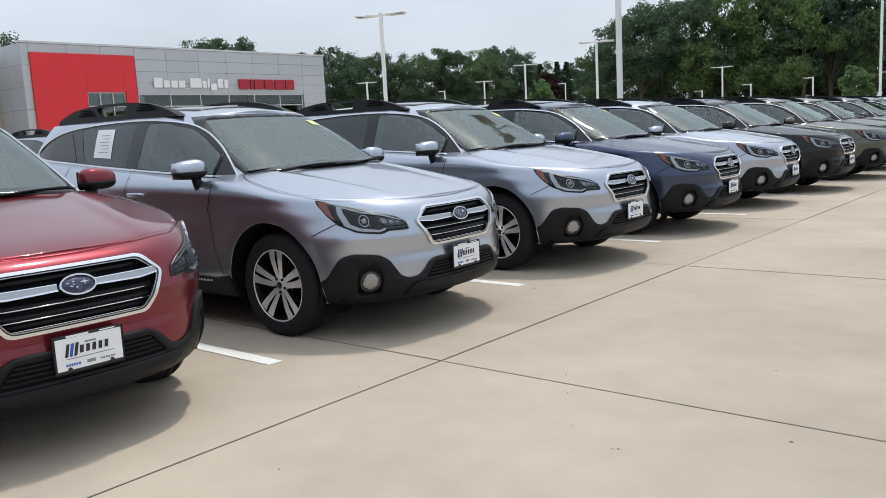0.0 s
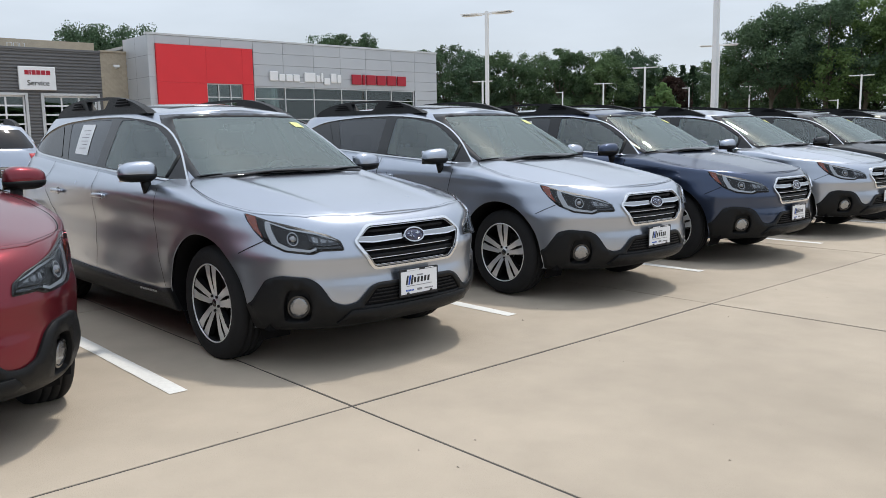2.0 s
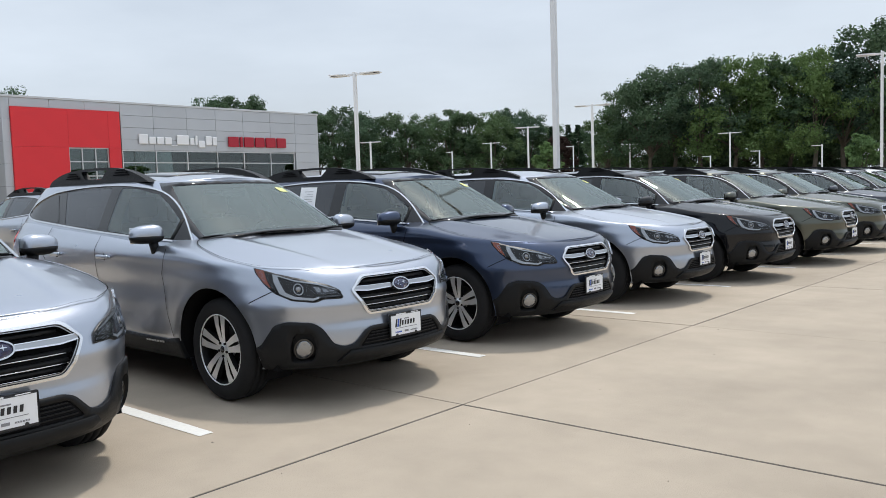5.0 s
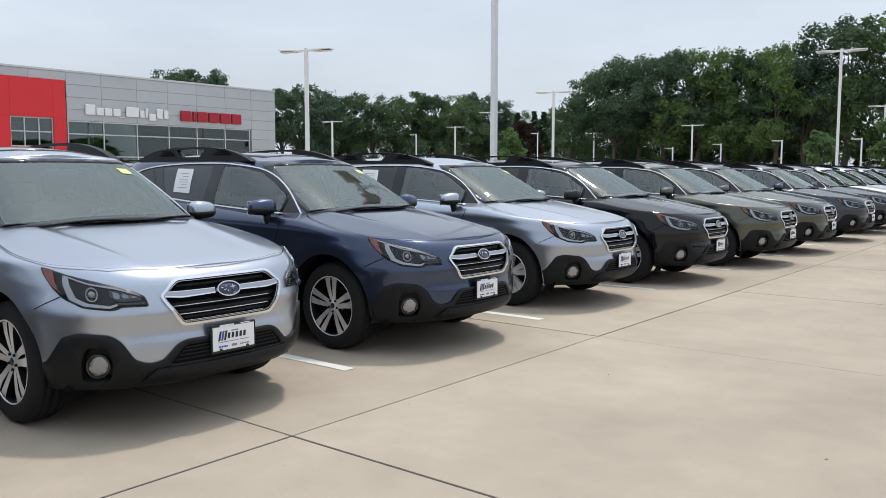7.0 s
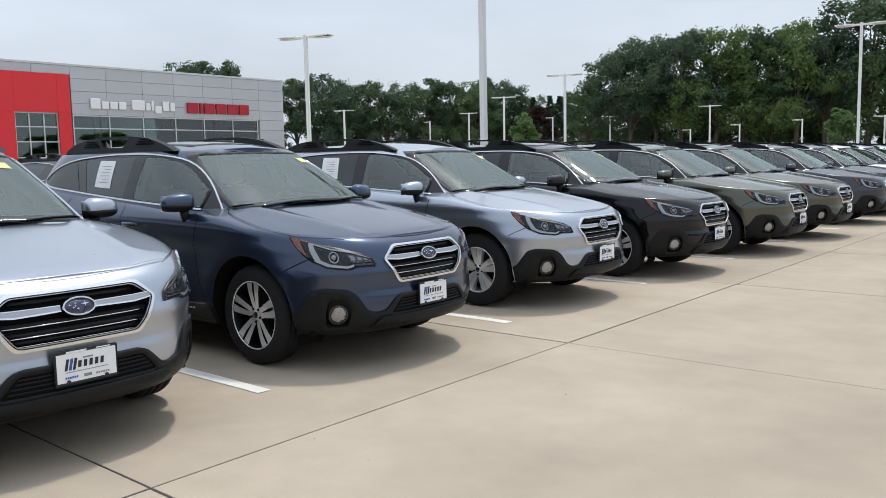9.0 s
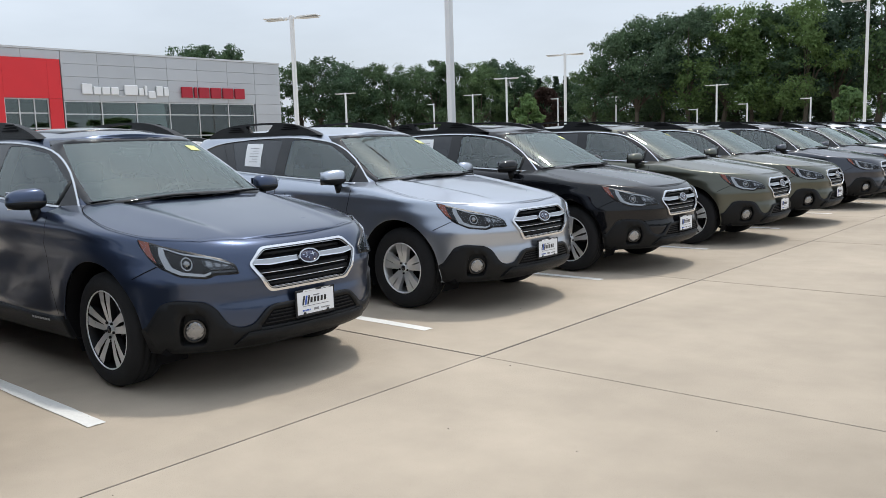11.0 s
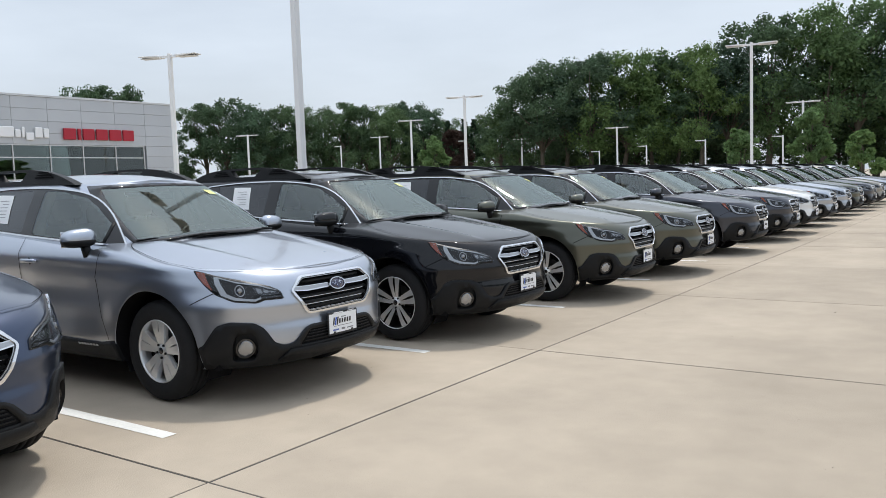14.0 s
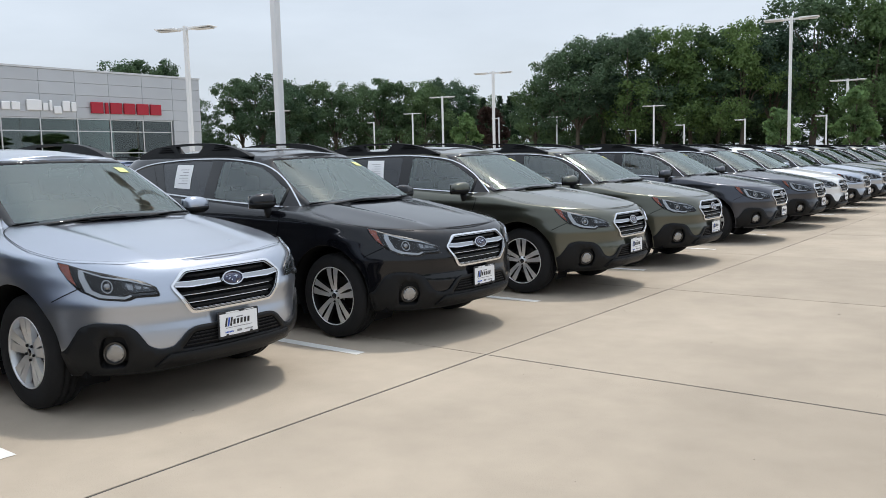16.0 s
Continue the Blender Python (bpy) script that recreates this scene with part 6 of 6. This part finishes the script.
    # bonnet gap and shut lines
    gaps = [hood_line([(-0.47, -0.66), (-0.41, -0.765), (-0.25, -0.835), (0.10, -0.88), (0.40, -0.835), (0.56, -0.745), (0.70, -0.62)], 0.006), hood_line([(-0.47, 0.66), (-0.41, 0.765), (-0.25, 0.835), (0.10, 0.88), (0.40, 0.835), (0.56, 0.745), (0.70, 0.62)], 0.006),
            hood_line([(0.70, -0.62), (0.752, -0.50), (0.80, -0.34), (0.828, -0.17), (0.836, 0.0), (0.828, 0.17), (0.80, 0.34), (0.752, 0.50), (0.70, 0.62)], 0.006)]
    part("bonnet_gap", mesh_of("bonnet_gap", *joined(*gaps), M["gap"]), None, body)
    # windscreen
    part("windscreen_border", mesh_of("windscreen_border", *sheet(SCREEN_OUT, TOP.place, 0.05, [SCREEN_IN], 0.005, 0.01), M["frit"], True), None, car)
    scr = part("windscreen", fair(mesh_of("windscreen", *sheet([(u, z) for u, z in screen_loop(0.03)], TOP.place, 0.06, (), 0.003, 0.0), M["windscreen"], True), TOP), None, car, "greenish windscreen glass")
    cowl = []
    for y_ in np.linspace(-0.70, 0.70, 21):
        x0 = -0.30 - 0.33 * (abs(y_) / 0.72) ** 2.6 * 0.75
        cowl.append((x0, y_))
    v = []
    for x0, y_ in cowl:
        z = float(hood_z(x0, y_))
        v += [(x0 + 0.10, y_, z - 0.004), (x0 - 0.08, y_ * 0.99, z - 0.015)]
    v = [(a, b, c + 0.012) for a, b, c in v]
    part("cowl", mesh_of("cowl", v, [(2 * k, 2 * k + 2, 2 * k + 3, 2 * k + 1) for k in range(20)], M["plastic"]), None, car, "black cowl below the windscreen")
    for ya, yb in ((-0.55, 0.02), (0.10, 0.62)):
        pts = []
        for t in np.linspace(0, 1, 8):
            y_ = ya + (yb - ya) * t
            z = 1.142 + 0.020 * math.sin(t * 2.4) + 0.006 * t
            p, n_ = TOP.place(np.array([TOP.front(y_, z)]), np.array([z]))
            pts.append(p[0] + n_[0] * 0.012)
        part("wiper", mesh_of("wiper", *tube(pts, 0.0065, 6), M["plastic"]), None, car)
    # cabin
    bm = bmesh.new()
    add_box(bm, -0.95, -0.30, -0.74, 0.74, 0.80, 1.08, 0.06, 3)
    part("dashboard", bm, M["cabin"], car, smooth=True)
    st = lathe([(0.165, 0.0), (0.178, 0.012), (0.190, 0.0), (0.178, -0.012), (0.165, 0.0)], 28)
    me_ = mesh_of("steering_wheel", *st, M["cabin"], True)
    part("steering_wheel", me_, None, car, m=pose(-1.05, 0.37, 1.06, 0, 0, 90) @ pose(0, 0, 0, -25, 0, 0))
    seat(car, -1.45, 0.37)
    seat(car, -1.45, -0.37)
    bm = bmesh.new()
    add_box(bm, -2.55, -2.05, -0.66, 0.66, 0.55, 0.75, 0.06, 3)
    add_box(bm, -2.68, -2.52, -0.66, 0.66, 0.70, 1.22, 0.06, 3)
    for yy in (-0.42, 0, 0.42):
        add_box(bm, -2.72, -2.62, yy - 0.12, yy + 0.12, 1.22, 1.40, 0.04, 2)
    part("rear_bench", bm, M["seat"], car, smooth=True)
    bm = box(-3.45, -1.35, -0.56, 0.56, 1.585, 1.60)
    part("headlining", bm, M["headliner"], car)
    for s in (-1, 1):
        part("pillar_trim", mesh_of("pillar_trim", *tube([(-1.66, s * 0.80, 1.05), (-1.68, s * 0.75, 1.3), (-1.70, s * 0.62, 1.57)], 0.045, 8), M["headliner"], True), None, car)
        bm = box(-2.6, -0.65, s * 0.80 - 0.03, s * 0.80 + 0.03, 0.45, 1.10, 0.02)
        part("door_lining", bm, M["cabin"], car)
    bm = box(-0.015, 0.015, -0.12, 0.12, -0.03, 0.03, 0.012)
    part("rear_view_mirror", bm, M["cabin"], car, m=pose(-1.05, 0, 1.49))
    tag = [(TOP.front(y_, z), z) for y_, z in ((0.37, 1.485), (0.46, 1.478), (0.45, 1.518), (0.36, 1.525))]
    part("stock_tag", mesh_of("stock_tag", *sheet(tag, TOP.place, 0.05, (), 0.006, 0.0), M["yellow_tag"]), None, car, "yellow-green stock tag")
    # roof panel of dark glass
    crown = curve_of([(-3.8, 0.015), (-3.4, 0.06), (-2.8, 0.092), (-2.1, 0.10), (-1.6, 0.082), (-1.2, 0.035), (-1.0, 0.008)])

    def roof(u, v):
        yr = TOP.half(u, np.full_like(u, 1.605))
        return np.stack([u, v, 1.605 + crown(u) * (1 - np.clip(np.abs(v) / yr, 0, 1) ** 2.2)], 1), np.tile([0, 0, 1.0], (len(u), 1))
    part("sunroof", mesh_of("sunroof", *sheet(rounded([(-1.42, -0.40), (-1.38, 0.0), (-1.42, 0.40), (-2.05, 0.42), (-2.05, -0.42)], 0.05), roof, 0.08, (), 0.004, 0.006), M["gloss_black"], True), None, car, "dark glass sunroof")
    # tail: window, lower bumper, plate recess
    pi_t, pi_l = TOP.k * math.pi, LOW.k * math.pi
    def rear(shell, y_, z):
        lo, hi = shell.cr, float(shell.tail(z))
        for _ in range(40):
            x = (lo + hi) / 2
            lo, hi = (x, hi) if shell.half(x, z) > abs(y_) else (lo, x)
        return shell.k * (math.pi + math.atan2(y_, -(lo - shell.mid)))
    tail = [(rear(TOP, y_, z), z) for y_, z in ((-0.68, 1.27), (0.68, 1.27), (0.60, 1.42), (0.52, 1.56), (-0.52, 1.56), (-0.60, 1.42))]
    part("rear_window", fair(mesh_of("rear_window", *sheet(rounded(tail, 0.05), TOP.place, 0.08, (), 0.006, 0.0), M["frit"], True), TOP), None, car, "dark rear window")
    lowb = [(rear(LOW, y_, z), z) for y_, z in ((-0.72, 0.33), (0.72, 0.33), (0.76, 0.52), (-0.76, 0.52))]
    part("rear_bumper_cladding", mesh_of("rear_bumper_cladding", *sheet(rounded(lowb, 0.04), LOW.place, 0.1, (), 0.010, 0.02), M["plastic"], True), None, car)
    for y_, mat in (((-0.27, 0.27), M["gloss_black"]),):
        rec = [(rear(LOW, a, z), z) for a, z in ((y_[0], 0.84), (y_[1], 0.84), (y_[1], 1.0), (y_[0], 1.0))]
        part("plate_recess", mesh_of("plate_recess", *sheet(rounded(rec, 0.02), LOW.place, 0.1, (), 0.004, 0.006), mat, True), None, car)
    return car


def sticker(car):
    """The price sheet on the rear door glass."""
    st = part("window_sticker", mesh_of("window_sticker", *sheet([(TOP.side(x, z), z) for x, z in ((-2.06, 1.288), (-2.34, 1.300), (-2.42, 1.535), (-2.14, 1.530))], TOP.place, 0.08, (), 0.0075, 0.0), M["paper"], True), None, car, "white price sheet")
    for k in range(6):
        z = 1.480 - 0.028 * k
        x0 = -2.075 - 0.065 * (z - 1.3) / 0.2
        part("print_line", mesh_of("print_line", *sheet([(TOP.side(x, zz), zz) for x, zz in ((x0 - 0.05, z), (x0 - 0.20 + 0.05 * (k % 3 == 1), z), (x0 - 0.20 + 0.05 * (k % 3 == 1), z + 0.005), (x0 - 0.05, z + 0.005))], TOP.place, 0.08, (), 0.0088, 0.0), M["ink_grey"]), None, st)

# ---------------------------------------------------------------- the row of cars
car_machined = build_wagon("machined")


def silver_wheels(car):
    """Changes a wagon's wheels for the silver ones."""
    for o in [c for c in car.children_recursive if c.name.split(".")[0] in ("wheel", "tyre", "rim", "barrel", "hub", "wheel_nuts", "centre_cap", "brake_disc", "spoke")]:
        bpy.data.objects.remove(o)
    for x in (0.0, -WB):
        for s in (-1, 1):
            wheel("silver", car, pose(x, s * 0.778, HUB, 0, 0, 0 if s < 0 else 180))
CAR_LABELS = {
    "red": "dark red station wagon with black lower cladding, nose out", "silver": "ice silver station wagon with black lower cladding, nose out",
    "blue": "slate blue metallic station wagon with black roof rails", "black": "glossy black station wagon with black roof rails",
    "green": "olive green metallic station wagon in the parked row", "grey": "dark grey metallic station wagon in the parked row",
    "white": "pearl white station wagon in the parked row", "tan": "warm bronze station wagon far along the row"}
PAINTED = ("body", "mirror", "door_handle", "arch_lip")


def painted(car, colour):
    for o in car.children_recursive:
        if o.name.split(".")[0] in PAINTED and o.material_slots:
            o.material_slots[0].link = "OBJECT"
            o.material_slots[0].material = PAINTS[colour]
    return tagged(car, CAR_LABELS[colour], "car", "row of parked wagons")


ROW = [("red", -4.315, 2.157), ("silver", -4.37, 4.88), ("silver", -4.43, 7.63), ("blue", -4.455, 10.25), ("silver", -4.575, 13.085), ("black", -4.406, 15.634), ("green", -4.25, 18.43), ("green", -4.25, 21.06),
       ("grey", -4.26, 24.5), ("grey", -4.27, 27.4), ("white", -4.27, 29.5), ("silver", -4.30, 32.3), ("silver", -4.36, 35.1), ("green", -4.4, 37.85), ("grey", -4.36, 40.6), ("tan", -4.4, 43.3), ("silver", -4.36, 46.0), ("grey", -4.4, 48.8)]
for k, (colour, x, y) in enumerate(ROW):
    m = pose(x, y, (-0.025, -0.018)[k] if k < 2 else 0.0, 0, 0, ([-0.8, 1.7, -0.5, 0.4, 0.3, -0.5, 0.4][k] if k < 7 else [0.4, 0.0, 0.3, -0.3, 0.2, -0.2][k % 6]))
    car = copy_thing(car_machined, m) if k else car_machined
    car.matrix_basis = m
    if k == 4:
        silver_wheels(car)
        for o in [c for c in car.children if c.name.split(".")[0] == "sunroof"]:
            bpy.data.objects.remove(o)
    painted(car, colour)
    if k in (1, 3, 4, 5, 6):
        sticker(car)

# the row beyond the aisle, parked nose away
BACK = ["white", "silver", "silver", "silver", "grey", "white", "blue", "silver", "grey", "black"]
for k, colour in enumerate(BACK):
    car = painted(copy_thing(car_machined, pose(-17.35 + 0.1 * (k % 3), 2.14 + 2.76 * k, 0, 0, 0, 180)), colour)
    for o in [c for c in car.children_recursive if c.name.split(".")[0] in ("print_bar", "star", "facet", "bolt", "wheel_nuts", "grille_inner_line")]:
        bpy.data.objects.remove(o)                      # too small to tell from behind
    tagged(car, CAR_LABELS[colour].split(" station")[0] + " station wagon parked tail out across the aisle", "car", "cars across the aisle")
